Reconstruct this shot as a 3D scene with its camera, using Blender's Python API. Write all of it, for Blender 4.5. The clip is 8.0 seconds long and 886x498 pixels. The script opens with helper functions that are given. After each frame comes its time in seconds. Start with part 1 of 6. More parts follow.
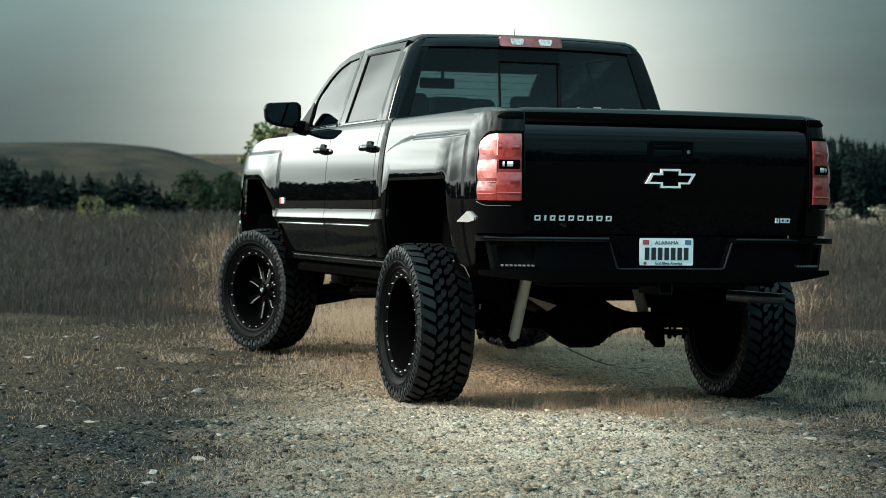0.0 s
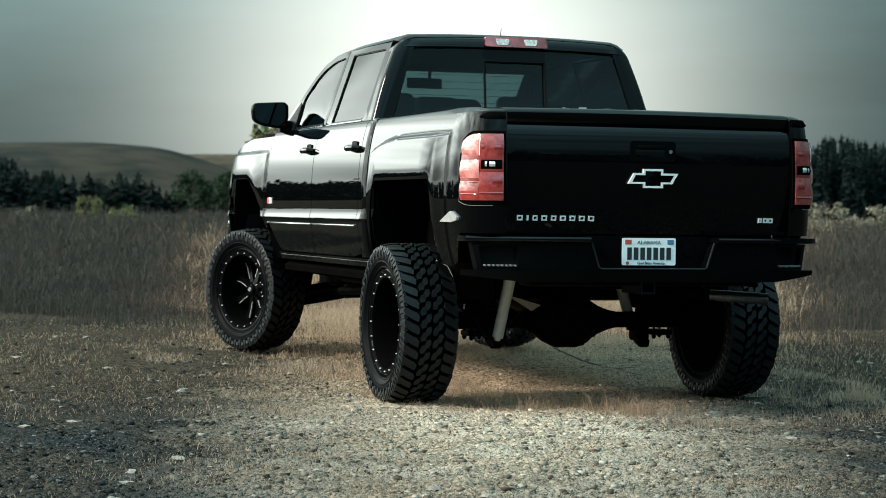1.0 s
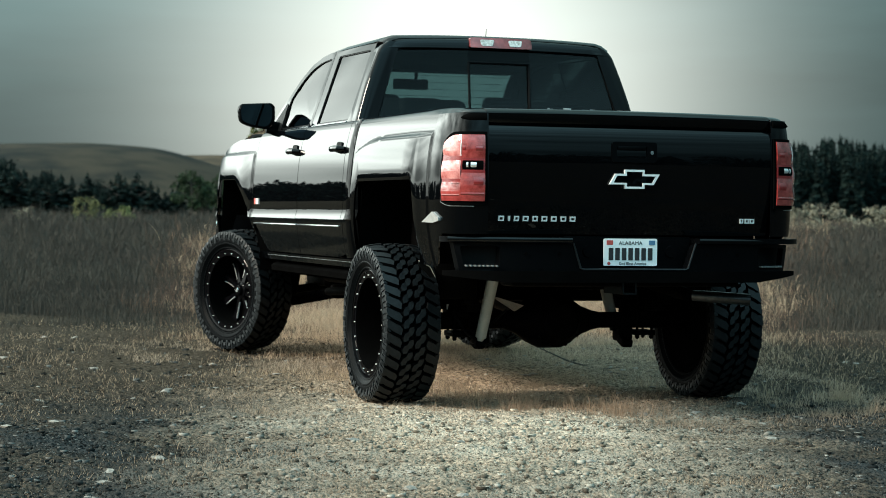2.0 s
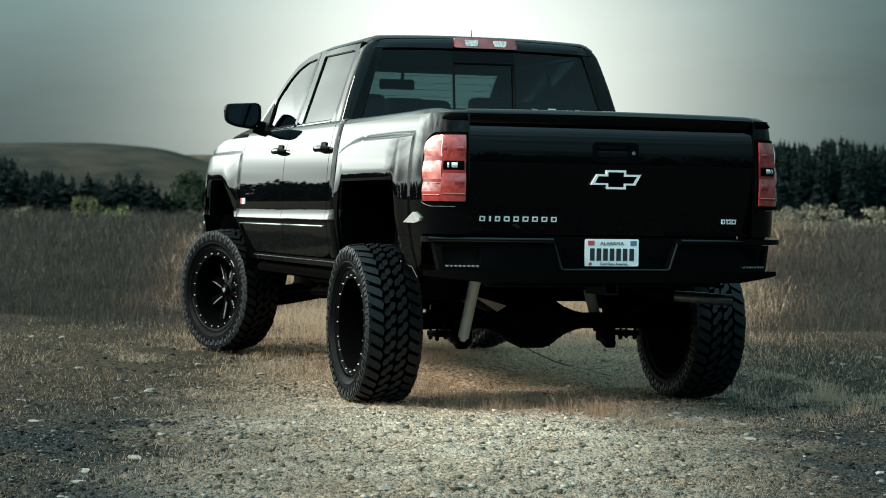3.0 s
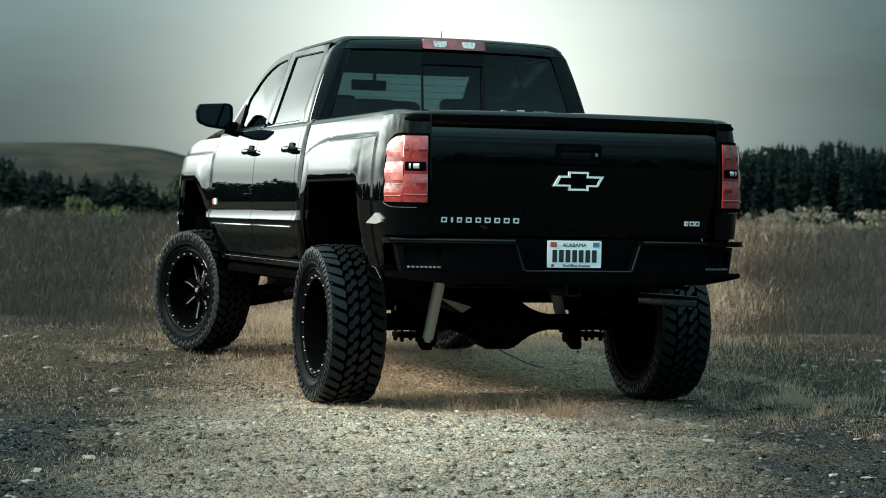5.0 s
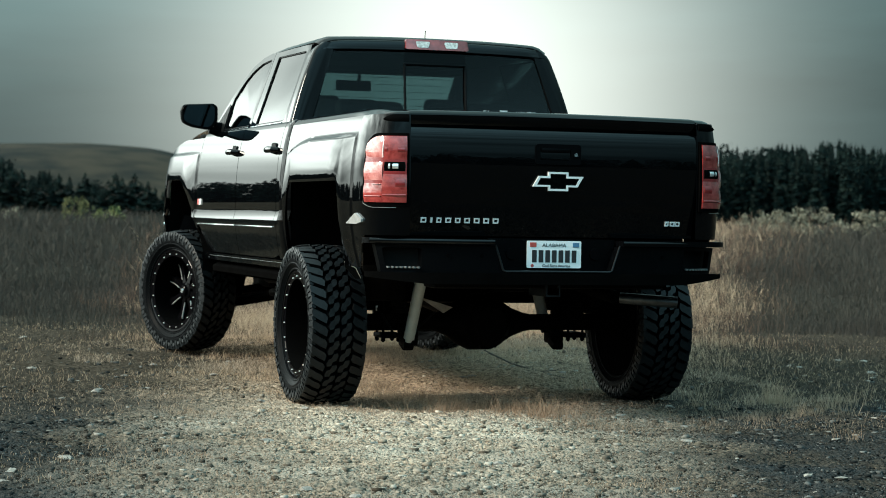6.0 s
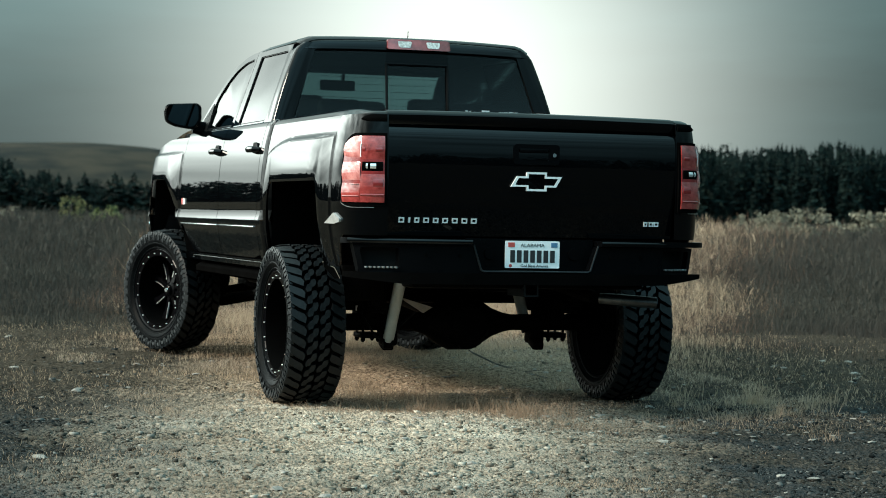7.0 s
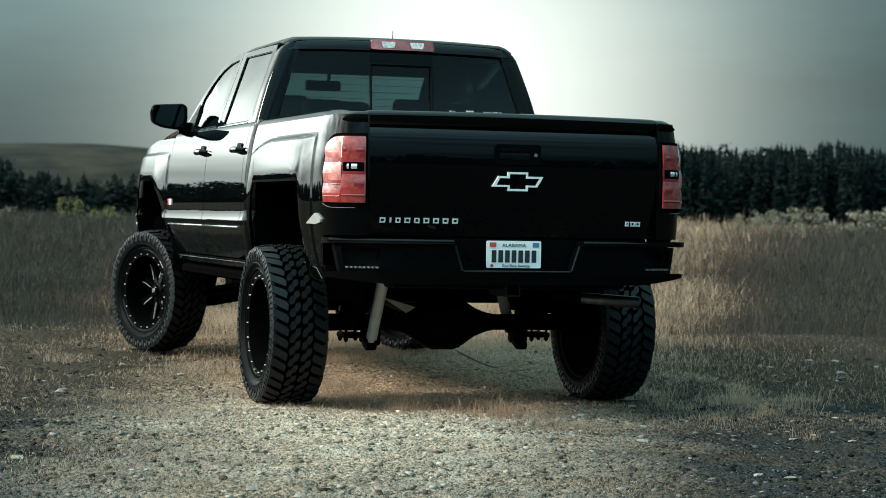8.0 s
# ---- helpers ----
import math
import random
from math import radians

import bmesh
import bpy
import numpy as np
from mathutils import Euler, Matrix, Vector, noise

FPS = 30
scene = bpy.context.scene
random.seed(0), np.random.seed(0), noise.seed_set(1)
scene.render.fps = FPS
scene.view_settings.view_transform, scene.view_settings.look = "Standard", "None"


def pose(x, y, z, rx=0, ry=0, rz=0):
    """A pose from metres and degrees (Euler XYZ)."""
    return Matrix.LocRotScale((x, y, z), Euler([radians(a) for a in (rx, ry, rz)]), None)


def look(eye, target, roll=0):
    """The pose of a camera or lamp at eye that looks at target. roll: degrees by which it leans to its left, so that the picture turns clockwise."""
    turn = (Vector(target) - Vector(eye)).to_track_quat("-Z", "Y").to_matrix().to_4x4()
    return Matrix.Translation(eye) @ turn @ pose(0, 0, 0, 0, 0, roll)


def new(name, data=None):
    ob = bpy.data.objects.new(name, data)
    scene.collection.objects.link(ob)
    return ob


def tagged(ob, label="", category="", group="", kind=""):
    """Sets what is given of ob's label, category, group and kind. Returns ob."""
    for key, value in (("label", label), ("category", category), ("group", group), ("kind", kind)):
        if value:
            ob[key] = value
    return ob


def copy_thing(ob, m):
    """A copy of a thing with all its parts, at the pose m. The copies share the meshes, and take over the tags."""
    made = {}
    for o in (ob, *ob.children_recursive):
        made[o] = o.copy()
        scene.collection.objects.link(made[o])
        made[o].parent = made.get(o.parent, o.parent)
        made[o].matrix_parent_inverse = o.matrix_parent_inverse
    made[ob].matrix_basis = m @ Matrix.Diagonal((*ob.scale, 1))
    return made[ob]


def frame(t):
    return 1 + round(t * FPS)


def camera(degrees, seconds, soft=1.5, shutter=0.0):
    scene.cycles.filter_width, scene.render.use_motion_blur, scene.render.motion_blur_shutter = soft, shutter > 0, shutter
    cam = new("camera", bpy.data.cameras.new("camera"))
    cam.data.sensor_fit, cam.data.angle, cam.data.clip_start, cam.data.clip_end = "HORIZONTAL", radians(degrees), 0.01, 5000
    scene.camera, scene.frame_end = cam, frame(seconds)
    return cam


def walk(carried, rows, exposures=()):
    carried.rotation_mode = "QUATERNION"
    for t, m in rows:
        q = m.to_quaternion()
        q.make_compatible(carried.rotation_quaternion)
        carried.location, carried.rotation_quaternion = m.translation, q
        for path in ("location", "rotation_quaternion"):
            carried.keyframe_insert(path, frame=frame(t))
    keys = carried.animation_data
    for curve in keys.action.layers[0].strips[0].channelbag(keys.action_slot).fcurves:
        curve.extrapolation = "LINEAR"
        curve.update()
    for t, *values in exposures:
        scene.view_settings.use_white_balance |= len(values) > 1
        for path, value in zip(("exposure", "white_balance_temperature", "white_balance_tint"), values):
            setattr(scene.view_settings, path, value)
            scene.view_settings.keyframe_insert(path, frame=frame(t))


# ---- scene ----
cam = camera(24.6, 8.0, 0.9)
cam.data.dof.use_dof, cam.data.dof.focus_distance, cam.data.dof.aperture_fstop = True, 9.9, 5.6
PATH = [
    (0, (-4.502, -10.732, 1.078), (-3.858, -8.838, 1.041), 0.7),
    (0.5, (-4.451, -10.759, 1.076), (-3.81, -8.865, 1.04), 0.7),
    (1, (-4.42, -10.779, 1.079), (-3.777, -8.886, 1.042), 0.7),
    (1.5, (-4.385, -10.807, 1.078), (-3.741, -8.913, 1.042), 0.7),
    (3, (-4.246, -10.866, 1.08), (-3.603, -8.972, 1.044), 0.8),
    (3.5, (-4.195, -10.867, 1.08), (-3.552, -8.973, 1.045), 0.9),
    (4, (-4.155, -10.89, 1.08), (-3.511, -8.997, 1.045), 0.9),
    (4.5, (-4.113, -10.911, 1.082), (-3.469, -9.018, 1.047), 1.0),
    (6, (-3.969, -10.966, 1.081), (-3.325, -9.073, 1.047), 1.0),
    (6.5, (-3.914, -10.985, 1.083), (-3.27, -9.092, 1.049), 1.0),
    (7, (-3.862, -11.003, 1.083), (-3.218, -9.11, 1.049), 1.1),
    (7.5, (-3.815, -11.026, 1.081), (-3.171, -9.132, 1.048), 1.0),
    (8, (-3.774, -11.044, 1.085), (-3.13, -9.151, 1.051), 1.0),
]
walk(cam, [(t, look(eye, target, roll)) for t, eye, target, roll in PATH], [(0, -0.15, 6520, 6.5), (4, -0.20, 6450, 5), (8, -0.22, 6400, 4.5)])

# ---- world and light ----
SUN_AZ, SUN_EL = -95.0, 29.0          # degrees from +Y (left is minus) and above the horizon


def heading(az, el):
    a, e = radians(az), radians(el)
    return Vector((math.sin(a) * math.cos(e), math.cos(a) * math.cos(e), math.sin(e)))


def build_world():
    w = bpy.data.worlds.new("overcast_sky")
    w.use_nodes = True
    scene.world = w
    n, l = w.node_tree.nodes, w.node_tree.links
    n.clear()
    out, bg = n.new("ShaderNodeOutputWorld"), n.new("ShaderNodeBackground")
    l.new(bg.outputs[0], out.inputs[0])
    sky = n.new("ShaderNodeTexSky")
    sky.sky_type, sky.sun_disc = "NISHITA", False
    sky.sun_elevation, sky.sun_rotation = radians(SUN_EL), radians(SUN_AZ)
    sky.dust_density = 4.0
    tc = n.new("ShaderNodeTexCoord")

    def math_node(op, a, b=None):
        m = n.new("ShaderNodeMath")
        m.operation = op
        for k, v in enumerate((a, b)):
            if v is None:
                continue
            if isinstance(v, (int, float)):
                m.inputs[k].default_value = v
            else:
                l.new(v, m.inputs[k])
        return m.outputs[0]

    def towards(v):
        d = n.new("ShaderNodeVectorMath")
        d.operation = "DOT_PRODUCT"
        l.new(tc.outputs["Generated"], d.inputs[0])
        d.inputs[1].default_value = v
        return d.outputs["Value"]

    def lobe(v, width, gain):
        """A soft bright place in the sky, fading by exp(-(1 - cos) / width)."""
        e = math_node("DIVIDE", math_node("SUBTRACT", towards(v), 1.0), width)
        return math_node("MULTIPLY", math_node("POWER", math.e, e), gain)

    def tinted(value, colour):
        m = n.new("ShaderNodeVectorMath")
        m.operation = "SCALE"
        m.inputs[0].default_value = colour
        l.new(value, m.inputs["Scale"])
        return m.outputs[0]

    def plus(a, b):
        m = n.new("ShaderNodeVectorMath")
        m.operation = "ADD"
        l.new(a, m.inputs[0])
        l.new(b, m.inputs[1])
        return m.outputs[0]

    # a dull cloud deck with brighter lobes, the unseen ones tuned to the truck's look
    up = math_node("MAXIMUM", towards((0, 0, 1)), 0.0)
    deck = math_node("ADD", math_node("MULTIPLY", math_node("POWER", up, 0.9), 1.15), 0.035)
    noise_tex = n.new("ShaderNodeTexNoise")
    stretch = n.new("ShaderNodeMapping")
    stretch.inputs["Scale"].default_value = (1.0, 1.0, 6.5)
    l.new(tc.outputs["Generated"], stretch.inputs["Vector"])
    l.new(stretch.outputs[0], noise_tex.inputs["Vector"])
    noise_tex.inputs["Scale"].default_value = 2.6
    noise_tex.inputs["Detail"].default_value = 7.0
    wisps = math_node("ADD", math_node("MULTIPLY", noise_tex.outputs["Fac"], 2.3), -0.15)
    # long streaks of thicker and thinner cloud
    streak_tex, drawn = n.new("ShaderNodeTexNoise"), n.new("ShaderNodeMapping")
    drawn.inputs["Scale"].default_value = (1.0, 1.0, 4.5)
    drawn.inputs["Rotation"].default_value = (0.10, 0.06, 0.0)
    l.new(tc.outputs["Generated"], drawn.inputs["Vector"])
    l.new(drawn.outputs[0], streak_tex.inputs["Vector"])
    streak_tex.inputs["Scale"].default_value, streak_tex.inputs["Detail"].default_value = 3.6, 2.5
    streaks = math_node("MAXIMUM", math_node("SUBTRACT", math_node("MULTIPLY", streak_tex.outputs["Fac"], 3.8), 0.9), 0.35)
    key = math_node("MULTIPLY", math_node("POWER", math_node("MAXIMUM", towards(heading(-17, 12.5)), 0.0), 60.0), 4.7)
    veil = math_node("MULTIPLY", math_node("POWER", math_node("MAXIMUM", towards(heading(-30, 42)), 0.0), 9.0), 2.6)
    key = math_node("ADD", key, veil)
    side_glow = math_node("MULTIPLY", math_node("POWER", math_node("MAXIMUM", towards(heading(-50, 14)), 0.0), 14.0), 2.6)
    key = math_node("ADD", key, side_glow)
    flank = math_node("MULTIPLY", math_node("POWER", math_node("MAXIMUM", towards(heading(-76, 24)), 0.0), 6.0), 2.8)
    key = math_node("ADD", key, flank)
    behind = math_node("MULTIPLY", math_node("POWER", math_node("MAXIMUM", towards(heading(185, 54)), 0.0), 4.5), 1.9)
    # glow centred on the view's middle stands in for lens vignetting
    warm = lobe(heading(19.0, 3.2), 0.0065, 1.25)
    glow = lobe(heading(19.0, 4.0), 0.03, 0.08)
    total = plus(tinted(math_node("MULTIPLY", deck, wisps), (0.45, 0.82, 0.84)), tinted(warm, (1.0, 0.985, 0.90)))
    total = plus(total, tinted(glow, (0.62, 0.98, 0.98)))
    total = plus(total, tinted(math_node("MULTIPLY", key, streaks), (0.94, 1.0, 0.95)))
    total = plus(total, tinted(math_node("MULTIPLY", behind, wisps), (0.46, 0.88, 1.12)))
    thin = n.new("ShaderNodeVectorMath")
    thin.operation = "SCALE"
    l.new(sky.outputs[0], thin.inputs[0])
    thin.inputs["Scale"].default_value = 0.006
    total = plus(total, thin.outputs[0])
    l.new(total, bg.inputs["Color"])
    bg.inputs["Strength"].default_value = 1.0


build_world()
sun = new("sun", bpy.data.lights.new("sun", "SUN"))
sun.data.energy, sun.data.angle, sun.data.color = 5.8, radians(12), (1.0, 0.885, 0.75)
sun.matrix_world = look(heading(SUN_AZ, SUN_EL) * 60, (0, 0, 0))

# ---- materials ----


def nodes_of(name):
    m = bpy.data.materials.new(name)
    m.use_nodes = True
    return m, m.node_tree.nodes, m.node_tree.links, m.node_tree.nodes["Principled BSDF"]


def surface(name, dark, light, scale=8.0, rough=0.5, metallic=0.0, bump=0.0, fine=None, coat=0.0, coat_ior=1.5,
            spec=0.5, rough_var=0.1, island=0.0, lo=0.3, hi=0.7, per_object=False, coat_rough=0.03):
    """A two-colour surface: broad stains, fine grain, uneven gloss and relief, all at real size."""
    m, n, l, p = nodes_of(name)
    tc = n.new("ShaderNodeTexCoord")
    geo = n.new("ShaderNodeNewGeometry")
    broad, grain = n.new("ShaderNodeTexNoise"), n.new("ShaderNodeTexNoise")
    for t, k in ((broad, scale), (grain, fine or scale * 14)):
        t.inputs["Scale"].default_value = k
        t.inputs["Detail"].default_value = 5.0
        l.new(geo.outputs["Position"] if per_object else tc.outputs["Object"], t.inputs["Vector"])
    mix = n.new("ShaderNodeMath")
    mix.operation = "MULTIPLY_ADD"
    l.new(grain.outputs["Fac"], mix.inputs[0])
    mix.inputs[1].default_value = 0.4
    half = n.new("ShaderNodeMath")
    half.operation = "MULTIPLY"
    l.new(broad.outputs["Fac"], half.inputs[0])
    half.inputs[1].default_value = 0.6
    l.new(half.outputs[0], mix.inputs[2])
    fac = mix.outputs[0]
    if island:
        add = n.new("ShaderNodeMath")
        add.operation = "MULTIPLY_ADD"
        l.new(geo.outputs["Random Per Island"], add.inputs[0])
        add.inputs[1].default_value = island
        sub = n.new("ShaderNodeMath")
        sub.operation = "SUBTRACT"
        l.new(fac, sub.inputs[0])
        sub.inputs[1].default_value = island / 2
        l.new(sub.outputs[0], add.inputs[2])
        fac = add.outputs[0]
    ramp = n.new("ShaderNodeValToRGB")
    ramp.color_ramp.elements[0].position, ramp.color_ramp.elements[1].position = lo, hi
    ramp.color_ramp.elements[0].color, ramp.color_ramp.elements[1].color = (*dark, 1), (*light, 1)
    l.new(fac, ramp.inputs[0])
    l.new(ramp.outputs[0], p.inputs["Base Color"])
    r = n.new("ShaderNodeMath")
    r.operation = "MULTIPLY_ADD"
    l.new(broad.outputs["Fac"], r.inputs[0])
    r.inputs[1].default_value, r.inputs[2].default_value = rough_var, rough - rough_var / 2
    l.new(r.outputs[0], p.inputs["Roughness"])
    p.inputs["Metallic"].default_value = metallic
    p.inputs["Specular IOR Level"].default_value = spec
    p.inputs["Coat Weight"].default_value, p.inputs["Coat IOR"].default_value = coat, coat_ior
    p.inputs["Coat Roughness"].default_value = coat_rough
    if bump:
        b = n.new("ShaderNodeBump")
        b.inputs["Strength"].default_value, b.inputs["Distance"].default_value = 0.6, bump
        l.new(grain.outputs["Fac"], b.inputs["Height"])
        l.new(b.outputs[0], p.inputs["Normal"])
    return m


def tinted_glass(name, tint, ior):
    """A thin pane: light passes straight through, darkened, and the sky lies on it as gloss."""
    m, n, l, p = nodes_of(name)
    n.remove(p)
    out = n["Material Output"]
    clear, gloss, mix, fres = (n.new("ShaderNodeBsdfTransparent"), n.new("ShaderNodeBsdfGlossy"),
                               n.new("ShaderNodeMixShader"), n.new("ShaderNodeFresnel"))
    clear.inputs[0].default_value = (*tint, 1)
    gloss.inputs["Roughness"].default_value = 0.02
    fres.inputs["IOR"].default_value = ior
    l.new(fres.outputs[0], mix.inputs[0])
    l.new(clear.outputs[0], mix.inputs[1])
    l.new(gloss.outputs[0], mix.inputs[2])
    l.new(mix.outputs[0], out.inputs[0])
    return m


PAINT = surface("black_car_paint", (0.0008, 0.0010, 0.0013), (0.0012, 0.0015, 0.0019), 3, 0.3, coat=1.0, coat_ior=1.32, rough_var=0.05, spec=0.0, coat_rough=0.004)
TRIM = surface("black_plastic_trim", (0.002, 0.0024, 0.0027), (0.005, 0.0055, 0.006), 6, 0.45, bump=0.0006, fine=300, spec=0.1)
SATIN = surface("satin_black_bumper", (0.0012, 0.0014, 0.0018), (0.0018, 0.0022, 0.0026), 5, 0.28, spec=0.05)
RUBBER = surface("tyre_rubber", (0.0008, 0.0011, 0.0014), (0.0020, 0.0028, 0.0034), 9, 0.42, bump=0.0016, fine=120, rough_var=0.2, spec=0.03)
# paler copy of the tyre rubber, standing in for sheen on the blocks
SHEEN_RUBBER = surface("tread_sheen_rubber", (0.0022, 0.0032, 0.0042), (0.0095, 0.0135, 0.0155), 22, 0.42, bump=0.0014, fine=90, rough_var=0.25, spec=0.20)
LINER = surface("black_arch_liner", (0.0015, 0.0015, 0.0015), (0.003, 0.003, 0.003), 6, 0.9, spec=0.0)
RIM = surface("gloss_black_rim", (0.0015, 0.0015, 0.002), (0.003, 0.003, 0.0035), 6, 0.3, coat=0.7, coat_ior=1.2, spec=0.0)
# white base colour stands in for light reflected by polished metal
BOLT = surface("glossy_white", (0.78, 0.80, 0.80), (0.88, 0.88, 0.86), 40, 0.25, coat=1.0)
MILLED = surface("milled_alloy", (0.48, 0.49, 0.49), (0.72, 0.73, 0.72), 30, 0.36, metallic=0.45)
CHROME = surface("bright_metal", (0.62, 0.64, 0.65), (0.80, 0.82, 0.83), 20, 0.18, metallic=1.0)
STEEL = surface("near_black_chassis_steel", (0.0007, 0.0008, 0.0008), (0.0024, 0.0023, 0.0022), 7, 0.6, bump=0.002, rough_var=0.3, spec=0.02)
SHOCK = surface("grey_white_shock_paint", (0.36, 0.37, 0.34), (0.50, 0.51, 0.47), 14, 0.45, bump=0.0006)
PALE_TAN = surface("pale_tan_bracket", (0.20, 0.165, 0.135), (0.40, 0.345, 0.30), 12, 0.6, bump=0.001)
TIP = surface("dark_steel_tip", (0.05, 0.05, 0.05), (0.16, 0.165, 0.17), 18, 0.30, metallic=0.9)
EXHAUST = surface("stainless_exhaust", (0.09, 0.09, 0.09), (0.22, 0.22, 0.21), 12, 0.33, metallic=1.0)
INTERIOR = surface("dark_cabin_trim", (0.010, 0.011, 0.012), (0.022, 0.023, 0.025), 9, 0.7, bump=0.001)
RED_LENS = surface("red_lamp_lens", (0.16, 0.016, 0.015), (0.38, 0.060, 0.054), 26, 0.10, coat=1.0, coat_ior=1.65, lo=0.36, hi=0.64, coat_rough=0.01)
# pink base colour stands in for sky reflected on the red lens
PINK_LENS = surface("red_lens_with_sky_reflection", (0.32, 0.050, 0.048), (0.66, 0.28, 0.26), 24, 0.10, coat=1.0, coat_ior=1.8, lo=0.36, hi=0.62, coat_rough=0.01)
# black lightened to stand in for edge highlights
EDGE = surface("lightened_black_edge", (0.003, 0.0045, 0.006), (0.009, 0.012, 0.014), 25, 0.3, spec=0.22)
STEP_GREY = surface("grey_step_edge", (0.03, 0.035, 0.036), (0.16, 0.17, 0.17), 60, 0.5)
DARK_RED = surface("dark_red_lens_recess", (0.16, 0.012, 0.012), (0.24, 0.02, 0.02), 30, 0.2, coat=0.6)
CLEAR_LENS = surface("clear_lamp_lens", (0.55, 0.57, 0.57), (0.80, 0.82, 0.82), 40, 0.15, metallic=0.5, coat=1.0)
BULB_LENS = surface("clear_lens_over_bulb", (0.42, 0.39, 0.34), (0.86, 0.83, 0.78), 70, 0.25, coat=1.0, lo=0.4, hi=0.6)
PLATE = surface("white_plate", (0.86, 0.88, 0.88), (0.93, 0.93, 0.92), 12, 0.35)
INK = surface("dark_ink", (0.012, 0.013, 0.015), (0.02, 0.02, 0.022), 20, 0.5)
BLUE_INK = surface("blue_ink", (0.06, 0.16, 0.28), (0.10, 0.22, 0.36), 20, 0.5)
RED_INK = surface("red_ink", (0.45, 0.06, 0.05), (0.55, 0.10, 0.08), 20, 0.5)
WHITE_INK = surface("white_decal", (0.72, 0.73, 0.72), (0.82, 0.82, 0.80), 20, 0.5)
SIDE_GLASS = tinted_glass("tinted_side_glass", (0.055, 0.062, 0.064), 1.45)
REAR_GLASS = tinted_glass("tinted_rear_glass", (0.22, 0.31, 0.32), 1.42)
FRONT_GLASS = tinted_glass("windscreen_glass", (0.75, 0.82, 0.80), 1.45)
MIRROR = surface("mirror_glass", (0.055, 0.07, 0.08), (0.07, 0.09, 0.10), 5, 0.02, metallic=1.0, rough_var=0.0)

# ---- helpers for shapes ----


def part(name, bm, material, parent=None, label="", angle=32, smooth=True):
    me = bpy.data.meshes.new(name)
    bm.to_mesh(me)
    bm.free()
    me.materials.append(material)
    if smooth:
        me.shade_smooth()
        me.set_sharp_from_angle(angle=radians(angle))
    ob = new(name, me)
    if parent is not None:
        ob.parent = parent
    if label:
        tagged(ob, label)
    return ob


def shared(name, me, m, parent=None):
    ob = new(name, me)
    ob.matrix_basis = m
    if parent is not None:
        ob.parent = parent
    return ob


def add_box(bm, c, s, bevel=0.0, m=None, seg=2):
    r = bmesh.ops.create_cube(bm, size=1.0)
    vs = r["verts"]
    bmesh.ops.scale(bm, vec=s, verts=vs)
    if bevel:
        es = list({e for v in vs for e in v.link_edges})
        r = bmesh.ops.bevel(bm, geom=es, offset=bevel, segments=seg, affect="EDGES", profile=0.5)
        vs = list({v for f in r["faces"] for v in f.verts} | {v for v in vs if v.is_valid})
    t = Matrix.Translation(c) if m is None else Matrix.Translation(c) @ m
    bmesh.ops.transform(bm, matrix=t, verts=vs)
    return vs


def add_cyl(bm, a, b, r0, r1=None, seg=16, caps=True):
    a, b = Vector(a), Vector(b)
    d = b - a
    m = Matrix.Translation((a + b) / 2) @ d.to_track_quat("Z", "Y").to_matrix().to_4x4()
    return bmesh.ops.create_cone(bm, cap_ends=caps, segments=seg, radius1=r0, radius2=r0 if r1 is None else r1,
                                 depth=d.length, matrix=m)["verts"]


def add_rings(bm, rings, closed=True, cap=True):
    """Skin over rings of points of equal count."""
    vv = [[bm.verts.new(p) for p in ring] for ring in rings]
    k = len(vv[0])
    for a, b in zip(vv, vv[1:]):
        for i in range(k if closed else k - 1):
            j = (i + 1) % k
            bm.faces.new((a[i], a[j], b[j], b[i]))
    if cap and closed:
        bm.faces.new(list(reversed(vv[0])))
        bm.faces.new(vv[-1])
    return vv


def add_tube(bm, pts, r, seg=10):
    pts = [Vector(p) for p in pts]
    rings = []
    for i, p in enumerate(pts):
        d = (pts[min(i + 1, len(pts) - 1)] - pts[max(i - 1, 0)]).normalized()
        q = d.to_track_quat("Z", "Y")
        rr = r[i] if isinstance(r, (list, tuple)) else r
        rings.append([p + q @ Vector((math.cos(t) * rr, math.sin(t) * rr, 0)) for t in np.linspace(0, 2 * math.pi, seg, endpoint=False)])
    add_rings(bm, rings)


def add_lathe(bm, profile, axis_x=True, seg=48, closed=False):
    """Turn a list of (x, radius) round the X axis."""
    rings = []
    for x, r in profile:
        rings.append([(x, math.cos(t) * r, math.sin(t) * r) for t in np.linspace(0, 2 * math.pi, seg, endpoint=False)])
    if closed:
        rings.append(rings[0])
    vv = add_rings(bm, rings, cap=False)
    if closed:
        bmesh.ops.remove_doubles(bm, verts=bm.verts[:], dist=1e-6)
    return vv


